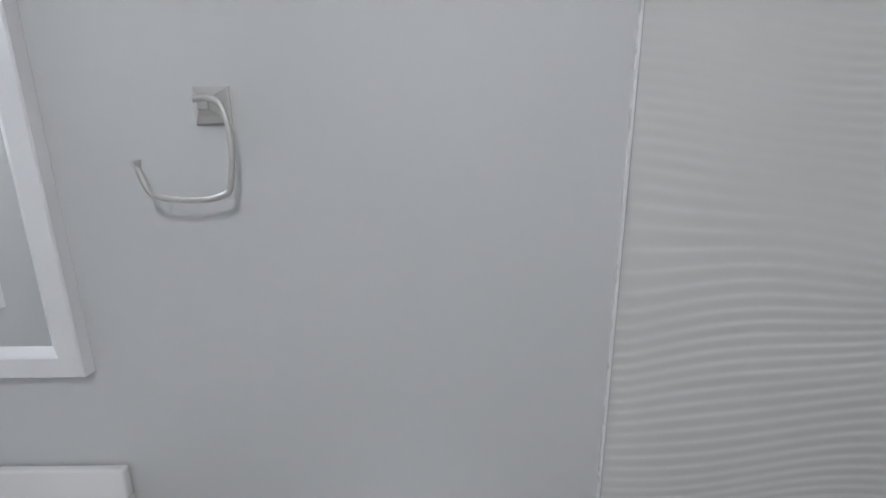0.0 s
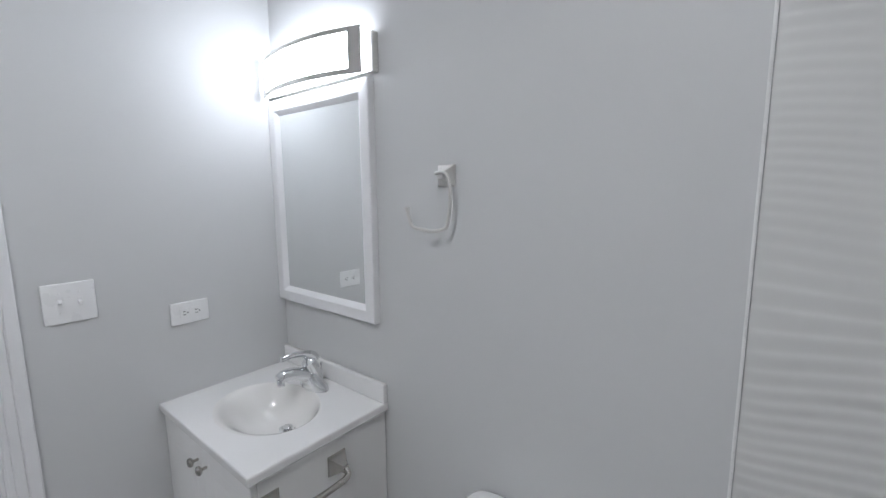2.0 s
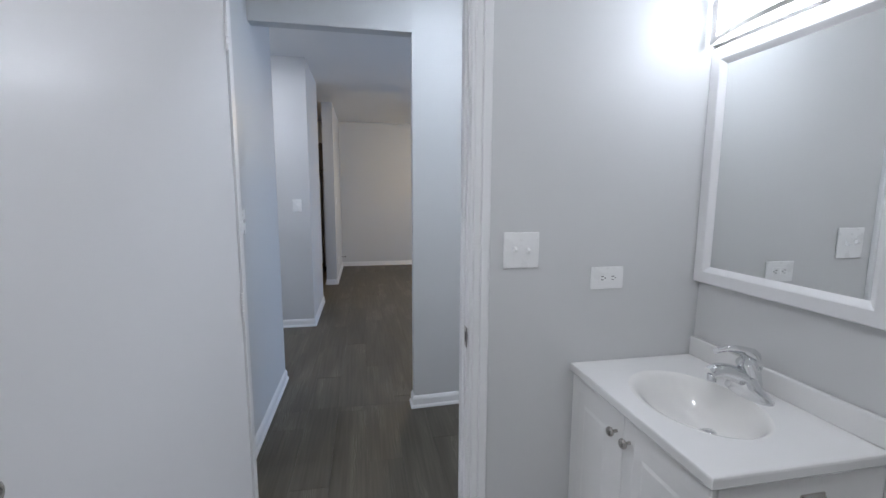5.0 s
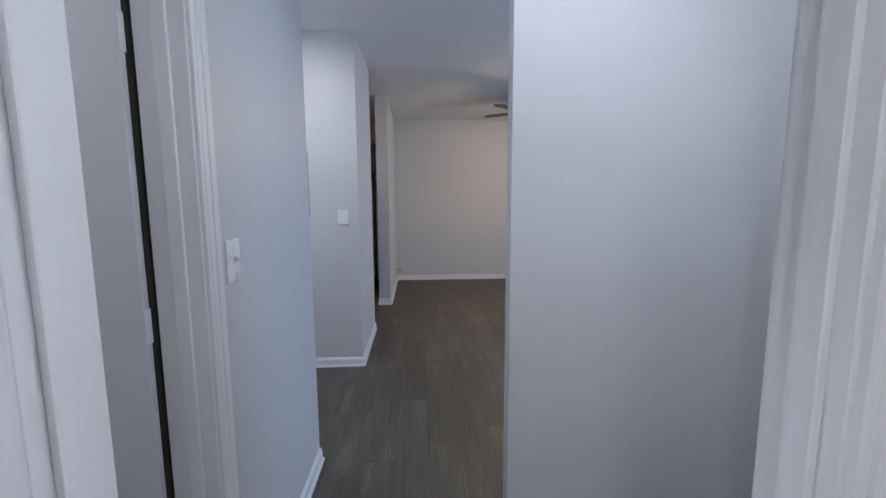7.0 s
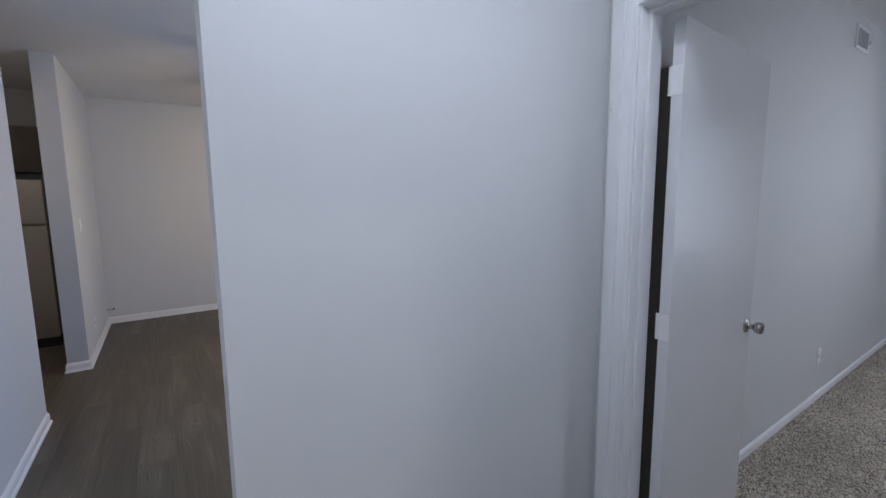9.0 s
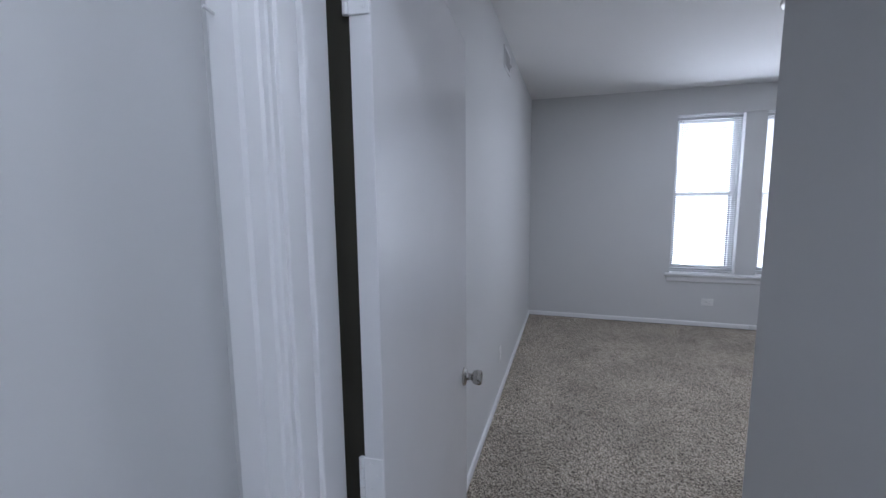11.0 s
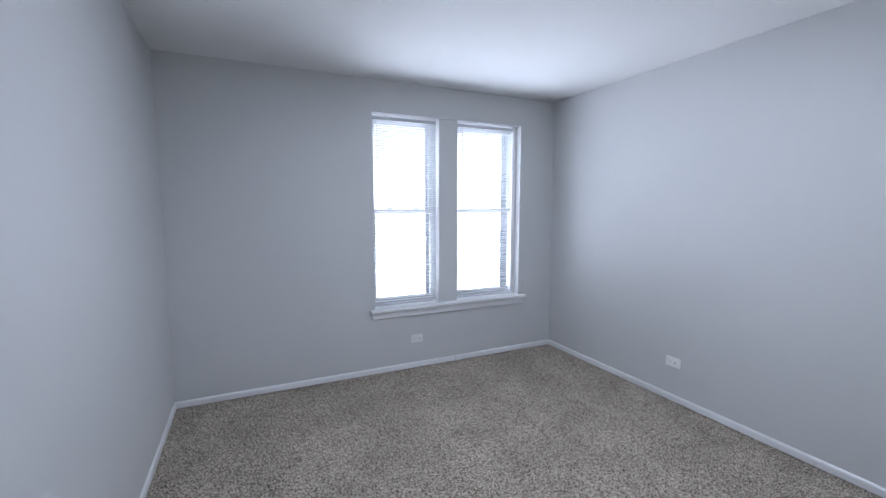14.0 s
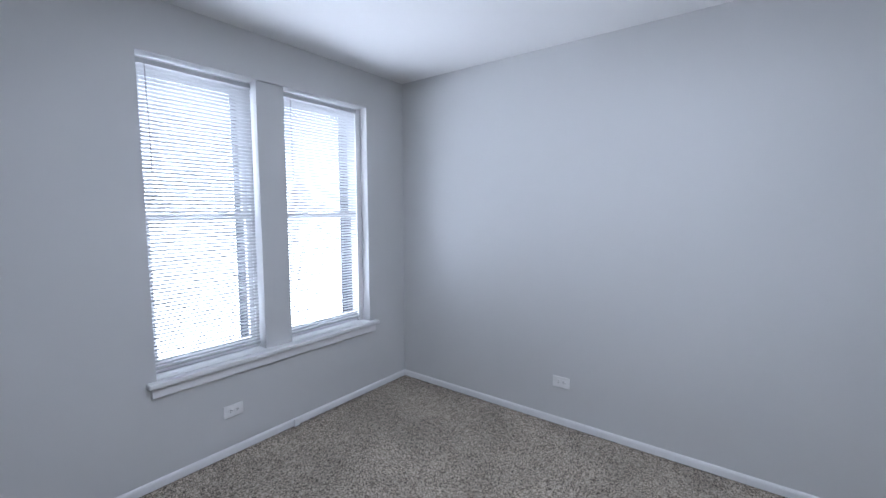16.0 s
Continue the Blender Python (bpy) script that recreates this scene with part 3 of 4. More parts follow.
outlet_plate(pose(-2.3445, 3.86, 0.330, 0, 0, EAST), "white outlet low on the bedroom wall", False, 0.075, 0.115)


# ---- bathroom ----
VX0, VX1, VY0, VTOP = -1.043, -0.416, 0.550, 0.777


def vanity():
    t = thing("vanity_cabinet", "white two-door bathroom vanity cabinet with raised panels", "cabinet", pose(0, 0, 0))
    y0, y1, z0, z1 = 0.572, 1.0410, 0.09, VTOP - 0.03
    xa, xb, w = VX0 + 0.002, VX1 - 0.012, 0.016
    part("side_panel", box(xa, xa + w, y0, y1, 0.0, z1), CABINET, t)
    part("side_panel", box(xb - w, xb, y0, y1, 0.0, z1, 0.001, 1), CABINET, t)
    part("bottom_panel", box(xa + w, xb - w, y0, y1, z0, z0 + w), CABINET, t)
    part("back_panel", box(xa + w, xb - w, y1 - 0.008, y1, z0 + w, z1), CABINET, t)
    part("front_rail", box(xa + w, xb - w, y0, y0 + w, z1 - 0.05, z1), CABINET, t)
    part("toe_kick", box(VX0 + 0.02, VX1 - 0.03, y0 + 0.06, y0 + 0.075, 0, z0), CABINET, t)
    mid = (VX0 + VX1) / 2 - 0.008
    for a, c in ((VX0 + 0.003, mid - 0.0015), (mid + 0.0015, VX1 - 0.013)):
        bm = bmesh.new()
        za, zc, yf = z0 + 0.012, z1 - 0.006, y0 - 0.019
        add_box(bm, a, c, yf, y0 - 0.001, za, zc, 0.002, 1)
        ring = [(0.048, 0.0), (0.054, 0.005), (0.060, 0.006), (0.090, -0.001), (0.094, -0.002)]
        rows = []
        for inset, dy in ring:
            rows.append([bm.verts.new((x, yf - 0.0005 + dy * 0.9, z)) for x, z in ((a + inset, za + inset), (c - inset, za + inset), (c - inset, zc - inset), (a + inset, zc - inset))])
        for p, q in zip(rows, rows[1:]):
            for k in range(4):
                bm.faces.new((p[k], p[(k + 1) % 4], q[(k + 1) % 4], q[k]))
        bm.faces.new(rows[-1])
        # sink the frame round the field
        d = part("door", bm, CABINET, t, "white raised-panel cabinet door")
        kx = c - 0.030 if a < mid - 0.1 else a + 0.030
        kb = part("knob", lathe([(0.005, 0), (0.0045, 0.012), (0.006, 0.014), (0.0135, 0.019), (0.0150, 0.024), (0.0125, 0.029), (0.006, 0.031)], steps=18), NICKEL, d, "round brushed nickel knob", True)
        kb.matrix_local = pose(kx, yf, zc - 0.066, 90)
    return t


vanity()


def vanity_top():
    """A moulded top with its oval bowl: rings from the bowl's floor out to the slab's edge."""
    t = thing("bathroom_sink", "glossy white cultured marble sink top with oval bowl", "sink")
    cx, cy, ax, ay, n = -0.724, 0.768, 0.204, 0.160, 64
    x0, x1, y0, y1, z = VX0, VX1 + 0.003, VY0 - 0.010, 1.0430, VTOP
    bowl = bmesh.new()
    dx, dy = -0.732, 0.842
    prof = [(1.015, 0.0), (1.0, -0.0006), (0.975, -0.0024), (0.94, -0.007), (0.89, -0.017), (0.82, -0.034), (0.72, -0.058), (0.60, -0.080), (0.45, -0.100), (0.30, -0.114), (0.20, -0.1205), (0.12, -0.1225)]
    rings = []
    for s, h in prof:
        w = (1 - s) ** 0.8 if s < 1 else 0
        ox, oy = cx + (dx - cx) * w, cy + (dy - cy) * w
        rings.append([bowl.verts.new((ox + ax * s * math.cos(2 * math.pi * k / n), oy + ay * s * math.sin(2 * math.pi * k / n), z + h)) for k in range(n)])
    for p, q in zip(rings, rings[1:]):
        for k in range(n):
            bowl.faces.new((p[k], q[k], q[(k + 1) % n], p[(k + 1) % n]))
    slab = bmesh.new()

    def rim(k, grow, zz):
        """Where the ray from the bowl's middle meets the slab's outline."""
        c, s = math.cos(2 * math.pi * k / n), math.sin(2 * math.pi * k / n)
        tx = ((x1 if c > 0 else x0) - cx) / c if abs(c) > 1e-9 else 1e9
        ty = ((y1 if s > 0 else y0) - cy) / s if abs(s) > 1e-9 else 1e9
        r = min(tx, ty)
        return (cx + (c * r) * grow, cy + (s * r) * grow, zz)
    inner = [slab.verts.new((cx + ax * 1.015 * math.cos(2 * math.pi * k / n), cy + ay * 1.015 * math.sin(2 * math.pi * k / n), z)) for k in range(n)]
    outs = []
    for grow, zz in ((0.985, z), (0.995, z - 0.0015), (1.0, z - 0.006), (1.0, z - 0.026), (0.990, z - 0.030)):
        ring = [slab.verts.new(rim(k, grow, zz)) for k in range(n)]
        # draw the nearest ray into each corner so that the outline stays square
        for sx, xx in ((1, x1), (-1, x0)):
            for sy, yy in ((1, y1), (-1, y0)):
                target = Vector((cx + (xx - cx) * grow, cy + (yy - cy) * grow, zz))
                min(ring, key=lambda v: (v.co - target).length).co = target
        outs.append(ring)
    for p, q in zip([inner] + outs, outs):
        for k in range(n):
            slab.faces.new((p[k], p[(k + 1) % n], q[(k + 1) % n], q[k]))
    part("slab", slab, MARBLE, t, "white marble-resin slab", False)
    part("bowl", bowl, BOWL, t, "cream oval bowl", True)
    part("backsplash", box(x0 + 0.001, x1, 1.0230, 1.0435, z - 0.001, z + 0.070, 0.006, 3), MARBLE, t, "low white upstand", True)
    m = pose(dx, dy, z - 0.1230)
    part("drain_flange", lathe([(0.030, 0.0), (0.031, 0.002), (0.027, 0.004), (0.022, 0.002), (0.020, -0.010)], m), CHROME, t, "chrome drain ring", True)
    part("drain_stopper", lathe([(0.016, 0.002), (0.017, 0.008), (0.013, 0.012), (0.004, 0.013)], m), CHROME, t, "chrome pop-up stopper", True)
    return t


vanity_top()


def faucet():
    t = thing("faucet", "chrome single-lever centre-set faucet on the sink top", "faucet", pose(-0.724, 0.955, VTOP - 0.001))
    bm = bmesh.new()
    n = 40
    rows = []
    for s, w, h in ((1.0, 1.0, 0), (1.0, 1.0, 0.007), (0.95, 0.97, 0.015), (0.80, 0.94, 0.024), (0.60, 0.92, 0.034), (0.44, 0.88, 0.048), (0.36, 0.80, 0.062)):
        rows.append([bm.verts.new((0.078 * s * math.copysign(abs(math.cos(a)) ** 0.8, math.cos(a)), 0.032 * w * math.sin(a) - 0.25 * h * (h > 0.02), h)) for a in (2 * math.pi * k / n for k in range(n))])
    for p, q in zip(rows, rows[1:]):
        for k in range(n):
            bm.faces.new((p[k], p[(k + 1) % n], q[(k + 1) % n], q[k]))
    bm.faces.new(rows[0][::-1])
    bm.faces.new(rows[-1])
    part("base", bm, CHROME, t, "", True)
    up = smooth_path([(0, 0.006, 0.020), (0, 0.001, 0.055), (0, -0.010, 0.085), (0, -0.020, 0.108), (0, -0.026, 0.120)], 5)
    part("body", tube(up, [0.030 - 0.004 * k / (len(up) - 1) - (0.018 * max(0, k - 15) / 5) for k in range(len(up))], 20), CHROME, t, "", True)
    sp = smooth_path([(0, -0.006, 0.046), (0, -0.045, 0.066), (0, -0.090, 0.082), (0, -0.122, 0.085), (0, -0.142, 0.078)], 5)
    part("spout", tube(sp, [0.024 - 0.007 * k / (len(sp) - 1) for k in range(len(sp))], 16, flat=1.15), CHROME, t, "", True)
    part("aerator", lathe([(0.0125, 0), (0.0125, 0.020), (0.011, 0.022)], pose(0, -0.134, 0.054), 18), CHROME, t, "", True)
    lv = smooth_path([(0, 0.006, 0.104), (0, -0.010, 0.126), (0, -0.040, 0.142), (0, -0.085, 0.150), (0, -0.128, 0.146)], 5)
    part("lever", tube(lv, [(0.020 + 0.008 * math.sin(math.pi * min(1, k / 9))) * (1 - 0.38 * k / (len(lv) - 1)) for k in range(len(lv))], 16, flat=0.62), CHROME, t, "curved chrome lever", True)
    rod = lathe([(0.0022, 0), (0.0022, 0.072), (0.004, 0.075), (0.006, 0.082), (0.006, 0.085), (0.003, 0.087)], pose(0, 0.036, 0.000), 10)
    part("lift_rod", rod, CHROME, t, "thin drain lift rod", True)
    return t


faucet()


def pyramid_post(bm, w, depth, tip, base=0.004):
    """A square rose that tapers to a square tip, facing -y."""
    rows = []
    for s, d in ((w / 2, 0), (w / 2, base), (w / 2 * 0.93, base + 0.001), (w / 2 * 0.62, depth * 0.45), (tip, depth * 0.85), (tip * 0.95, depth)):
        rows.append([bm.verts.new((x * s, -d, z * s)) for x, z in ((-1, -1), (1, -1), (1, 1), (-1, 1))])
    for p, q in zip(rows, rows[1:]):
        for k in range(4):
            bm.faces.new((p[k], p[(k + 1) % 4], q[(k + 1) % 4], q[k]))
    bm.faces.new(rows[0][::-1])
    bm.faces.new(rows[-1])


def towel_ring():
    t = thing("towel_ring", "satin nickel open towel ring on the grey wall", "towel ring", pose(-0.146, 1.0445, 1.555))
    bm = bmesh.new()
    pyramid_post(bm, 0.062, 0.034, 0.009)
    part("rose", bm, PALE_NICKEL, t, "square pyramid rose")
    pts = smooth_path([(-0.012, -0.036, 0.006), (0.010, -0.037, 0.008), (0.030, -0.038, 0.000), (0.040, -0.040, -0.028), (0.043, -0.041, -0.075), (0.036, -0.042, -0.128), (0.026, -0.042, -0.146), (-0.008, -0.042, -0.156), (-0.054, -0.042, -0.156), (-0.090, -0.042, -0.151), (-0.103, -0.042, -0.141), (-0.114, -0.042, -0.112), (-0.118, -0.042, -0.094)], 5)
    part("ring", tube(pts, 0.0052, 12), PALE_NICKEL, t, "bent open bar", True)
    part("end_cap", tube([(-0.1165, -0.042, -0.101), (-0.1185, -0.042, -0.0925), (-0.119, -0.042, -0.0905)], [0.0056, 0.0085, 0.0085], 12), PALE_NICKEL, t, "flared end", True)
    return t


towel_ring()


def towel_bar():
    t = thing("towel_bar", "brushed nickel towel bar on the vanity side", "towel bar", pose(VX1 - 0.0122, 0.712, 0.660, 0, 0, 90))
    for x in (-0.115, 0.115):
        bm = bmesh.new()
        pyramid_post(bm, 0.066, 0.052, 0.010)
        p = part("post", bm, NICKEL, t, "square pyramid post")
        p.matrix_local = pose(x, 0, 0)
    pts = smooth_path([(-0.115, -0.048, 0.0), (-0.112, -0.060, -0.006), (-0.100, -0.070, -0.012), (-0.060, -0.074, -0.014), (0.060, -0.074, -0.014), (0.100, -0.070, -0.012), (0.112, -0.060, -0.006), (0.115, -0.048, 0.0)], 5)
    part("bar", tube(pts, 0.0095, 12, flat=1.0), NICKEL, t, "rounded bar", True)
    return t


towel_bar()


def wall_mirror():
    x0, x1, z0, z1, yb, yf = -1.0435, -0.442, 1.060, 1.870, 1.0445, 1.0170
    t = thing("wall_mirror", "tall mirror in a wide white frame above the vanity", "mirror", pose(0, 0, 0))
    prof = [(0.0, 0.0), (0.0, yb - yf - 0.003), (0.003, yb - yf), (0.040, yb - yf), (0.044, yb - yf - 0.002), (0.060, yb - yf - 0.014), (0.062, yb - yf - 0.020), (0.062, 0.0)]
    out = (0, -1, 0)
    for a, b, across in (((x0, yb, z0), (x1, yb, z0), (0, 0, 1)), ((x1, yb, z0), (x1, yb, z1), (-1, 0, 0)), ((x1, yb, z1), (x0, yb, z1), (0, 0, -1)), ((x0, yb, z1), (x0, yb, z0), (1, 0, 0))):
        bm = bmesh.new()
        moulding(bm, a, b, across, out, prof, -1, -1)
        part("frame_rail", bm, TRIM, t, "white bevelled rail")
    part("mirror_glass", box(x0 + 0.058, x1 - 0.058, 1.0310, 1.0360, z0 + 0.058, z1 - 0.058), MIRROR, t, "silvered glass")
    return t


wall_mirror()


def vanity_light():
    """A bowed diffuser behind a bowed nickel frame on a long back plate."""
    x0, x1, z0, z1 = -1.036, -0.447, 1.888, 2.022
    t = thing("vanity_light", "lit bowed vanity light with nickel frame above the mirror", "wall lamp", pose(0, 0, 0))
    part("back_plate", box(-1.0430, -0.415, 1.0180, 1.0445, z0 - 0.006, z1 - 0.018, 0.002, 1), PALE_NICKEL, t, "nickel back plate")
    n = 24
    cx, hw = (x0 + x1) / 2, (x1 - x0) / 2

    def bow(u, lift):
        return 1.0030 - lift - 0.052 * (1 - u * u)

    def strip(bm, za, zc, ua, uc, front, back):
        rows = []
        for k in range(n + 1):
            u = ua + (uc - ua) * k / n
            x = cx + hw * u
            rows.append([bm.verts.new(p) for p in ((x, bow(u, front), za), (x, bow(u, front), zc), (x, bow(u, back), zc), (x, bow(u, back), za))])
        for p, q in zip(rows, rows[1:]):
            for k in range(4):
                bm.faces.new((p[k], p[(k + 1) % 4], q[(k + 1) % 4], q[k]))
        bm.faces.new(rows[0][::-1])
        bm.faces.new(rows[-1])
    bm = bmesh.new()
    rows = []
    for k in range(n + 1):
        u = -0.985 + 1.97 * k / n
        x = cx + hw * u
        rows.append([bm.verts.new(p) for p in ((x, bow(u, 0.0), z0 + 0.006), (x, bow(u, 0.0), z1 - 0.006), (x, 1.0210, z1 - 0.006), (x, 1.0210, z0 + 0.006))])
    for p, q in zip(rows, rows[1:]):
        for k in range(4):
            bm.faces.new((p[k], p[(k + 1) % 4], q[(k + 1) % 4], q[k]))
    bm.faces.new(rows[0][::-1])
    bm.faces.new(rows[-1])
    part("diffuser", bm, VANITY_GLOW, t, "glowing white acrylic diffuser")
    e = 0.044 / hw
    for name, za, zc, ua, uc in (("frame_top", z1 - 0.016, z1 - 0.002, -1, 1), ("frame_bottom", z0 - 0.008, z0 + 0.008, -1, 1), ("frame_end", z0 + 0.008, z1 - 0.016, 1 - e, 1), ("frame_end", z0 + 0.008, z1 - 0.016, -1, -1 + e)):
        bm = bmesh.new()
        strip(bm, za, zc, ua, uc, 0.005, 0.0015)
        part(name, bm, PALE_NICKEL, t, "bowed nickel band")
    return t


vanity_light()


def toilet():
    cx = 0.195
    t = thing("toilet", "white two-piece porcelain toilet against the grey wall", "toilet", pose(cx, 0, 0))

    def cushion(prof, y, hx, hy):
        """A box with round plan corners, as rings of (inset, height)."""
        bm = bmesh.new()
        n, rows = 56, []
        for s, z in prof:
            rows.append([bm.verts.new(((hx - s) * math.copysign(abs(math.cos(a)) ** 0.38, math.cos(a)), y + (hy - s) * math.copysign(abs(math.sin(a)) ** 0.38, math.sin(a)), z)) for a in (2 * math.pi * k / n for k in range(n))])
        for p, q in zip(rows, rows[1:]):
            for k in range(n):
                bm.faces.new((p[k], p[(k + 1) % n], q[(k + 1) % n], q[k]))
        bm.faces.new(rows[0][::-1])
        bm.faces.new(rows[-1])
        return bm
    part("tank", cushion([(0.03, 0.36), (0.012, 0.40), (0.0, 0.60), (0.0, 0.6255)], 0.925, 0.205, 0.098), PORCELAIN, t, "", True)
    part("tank_lid", cushion([(0.004, 0.626), (0.0, 0.630), (0.0, 0.646), (0.004, 0.654), (0.012, 0.659), (0.03, 0.661)], 0.925, 0.218, 0.110), PORCELAIN, t, "rounded porcelain lid", True)

    def oval(prof, y, yl):
        bm = bmesh.new()
        n, rows = 36, []
        for rx, ry, z, dy in prof:
            rows.append([bm.verts.new((rx * math.cos(a), y + dy + ry * math.sin(a) * (1.0 if math.sin(a) > 0 else yl), z)) for a in (2 * math.pi * k / n for k in range(n))])
        for p, q in zip(rows, rows[1:]):
            for k in range(n):
                bm.faces.new((p[k], p[(k + 1) % n], q[(k + 1) % n], q[k]))
        bm.faces.new(rows[0][::-1])
        bm.faces.new(rows[-1])
        return bm
    part("bowl", oval([(0.12, 0.20, 0.0, 0.04), (0.115, 0.19, 0.03, 0.04), (0.10, 0.17, 0.12, 0.05), (0.12, 0.18, 0.22, 0.04), (0.165, 0.20, 0.32, 0.0), (0.185, 0.22, 0.37, 0.0), (0.185, 0.22, 0.385, 0.0)], 0.60, 1.15), PORCELAIN, t, "", True)
    part("seat", oval([(0.183, 0.215, 0.386, 0.0), (0.188, 0.22, 0.394, 0.0), (0.186, 0.218, 0.402, 0.0)], 0.60, 1.15), PLASTIC, t, "", True)
    part("seat_lid", oval([(0.184, 0.216, 0.403, 0.0), (0.187, 0.219, 0.412, 0.0), (0.170, 0.20, 0.420, 0.0)], 0.60, 1.15), PLASTIC, t, "closed lid", True)
    part("flush_lever", tube([(-0.15, 0.832, 0.58), (-0.15, 0.815, 0.58), (-0.12, 0.812, 0.578), (-0.09, 0.812, 0.572)], 0.006, 10), CHROME, t, "chrome lever", True)
    return t


toilet()


# ---- shower wall: relief tiles with flowing horizontal ridges ----
def ridge(x, z):
    """Height of the flowing relief: sharp-crested bands whose spacing wanders."""
    w = 0.030 * math.sin(2.9 * x + 1.7 * math.sin(3.1 * z)) + 0.016 * math.sin(6.3 * x + 4.0 * z + 1.0) + 0.007 * math.sin(11 * x - 9 * z)
    f = (z + w) / 0.027 + 0.75 * math.sin(7.3 * z + 1.6 * x) + 0.45 * math.sin(13.1 * z - 2.4 * x)
    s = f - math.floor(f)
    rise = s / 0.72 if s < 0.72 else (1 - s) / 0.28
    rise = rise * rise * (3 - 2 * rise)
    amp = 0.55 + 0.45 * math.sin(2.1 * x + 5.7 * z)
    return 0.0017 * rise * (0.45 + 0.55 * abs(amp))


def wave_tile_mesh(x0, x1, z0, z1, turn):
    nx, nz = max(6, int((x1 - x0) / 0.022)), int((z1 - z0) / 0.0031)
    bm = bmesh.new()
    g = []
    for i in range(nx + 1):
        x = x0 + (x1 - x0) * i / nx
        col = []
        for k in range(nz + 1):
            z = z0 + (z1 - z0) * k / nz
            edge = i in (0, nx) or k in (0, nz)
            d = 0.0035 if edge else 0.004 + ridge(x + turn, z)
            col.append(bm.verts.new((x, -d, z)))
        g.append(col)
    for i in range(nx):
        for k in range(nz):
            bm.faces.new((g[i][k], g[i + 1][k], g[i + 1][k + 1], g[i][k + 1]))
    return bm


SX = 0.570


def shower_wall():
    base = structure("shower_wall_backing", box(SX + 0.006, 1.40, 1.0440, 1.0449, 0.0, H - 0.02), SHADOW_JOINT, "white grout bed behind the shower tiles")
    xs, zs = (SX + 0.008, 1.396), (0.02, H)
    for a, b in zip(xs, xs[1:]):
        for c, d in zip(zs, zs[1:]):
            me = finish("tile", wave_tile_mesh(a, b - 0.0006, c, min(d, H - 0.02) - 0.0015, 0.0), TILE, True)
            ob = new("tile", me)
            ob.parent = base
            ob.matrix_world = pose(0, 1.0440, 0)
    structure("trim", boxes((SX, SX + 0.0035, 1.0368, 1.0448, 0.0, H - 0.01), (SX + 0.0035, SX + 0.0060, 1.0395, 1.0448, 0.0, H - 0.01)), PLASTIC, "thin white tile edging strip")


shower_wall()


# ---- bedroom ----
def window_unit(name, x0, x1):
    """A white double-hung window with glass in two sashes."""
    y0, zb, zt, zm = 6.290, WZ0 + 0.004, WZ1, 1.518
    w = structure(name, boxes((x0, x0 + 0.020, y0, y0 + 0.085, zb, zt), (x1 - 0.020, x1, y0, y0 + 0.085, zb, zt), (x0 + 0.02, x1 - 0.02, y0, y0 + 0.085, zt - 0.030, zt), (x0 + 0.02, x1 - 0.02, y0, y0 + 0.085, zb, zb + 0.030)), TRIM, "white double-hung window with mini blind")
    for nm, a, b, yy in (("lower_sash", zb + 0.030, zm + 0.022, y0 + 0.012), ("upper_sash", zm - 0.022, zt - 0.030, y0 + 0.046)):
        s = part(nm, boxes((x0 + 0.020, x0 + 0.054, yy, yy + 0.030, a, b), (x1 - 0.054, x1 - 0.020, yy, yy + 0.030, a, b), (x0 + 0.054, x1 - 0.054, yy, yy + 0.030, a, a + 0.042), (x0 + 0.054, x1 - 0.054, yy, yy + 0.030, b - 0.042, b)), TRIM, w, "white sash")
        g = part("pane", box(x0 + 0.052, x1 - 0.052, yy + 0.012, yy + 0.016, a + 0.040, b - 0.040), GLASS, s, "clear glass")
        g.visible_shadow = False
    for k in (0.3, 0.7):
        x = x0 + (x1 - x0) * k
        part("sash_lock", box(x - 0.028, x + 0.028, y0 + 0.010, y0 + 0.040, zm + 0.022, zm + 0.034, 0.003), TRIM, w, "small sash lock")
    return w


window_unit("window_1", WX0, -0.072)
window_unit("window_2", 0.125, WX1)


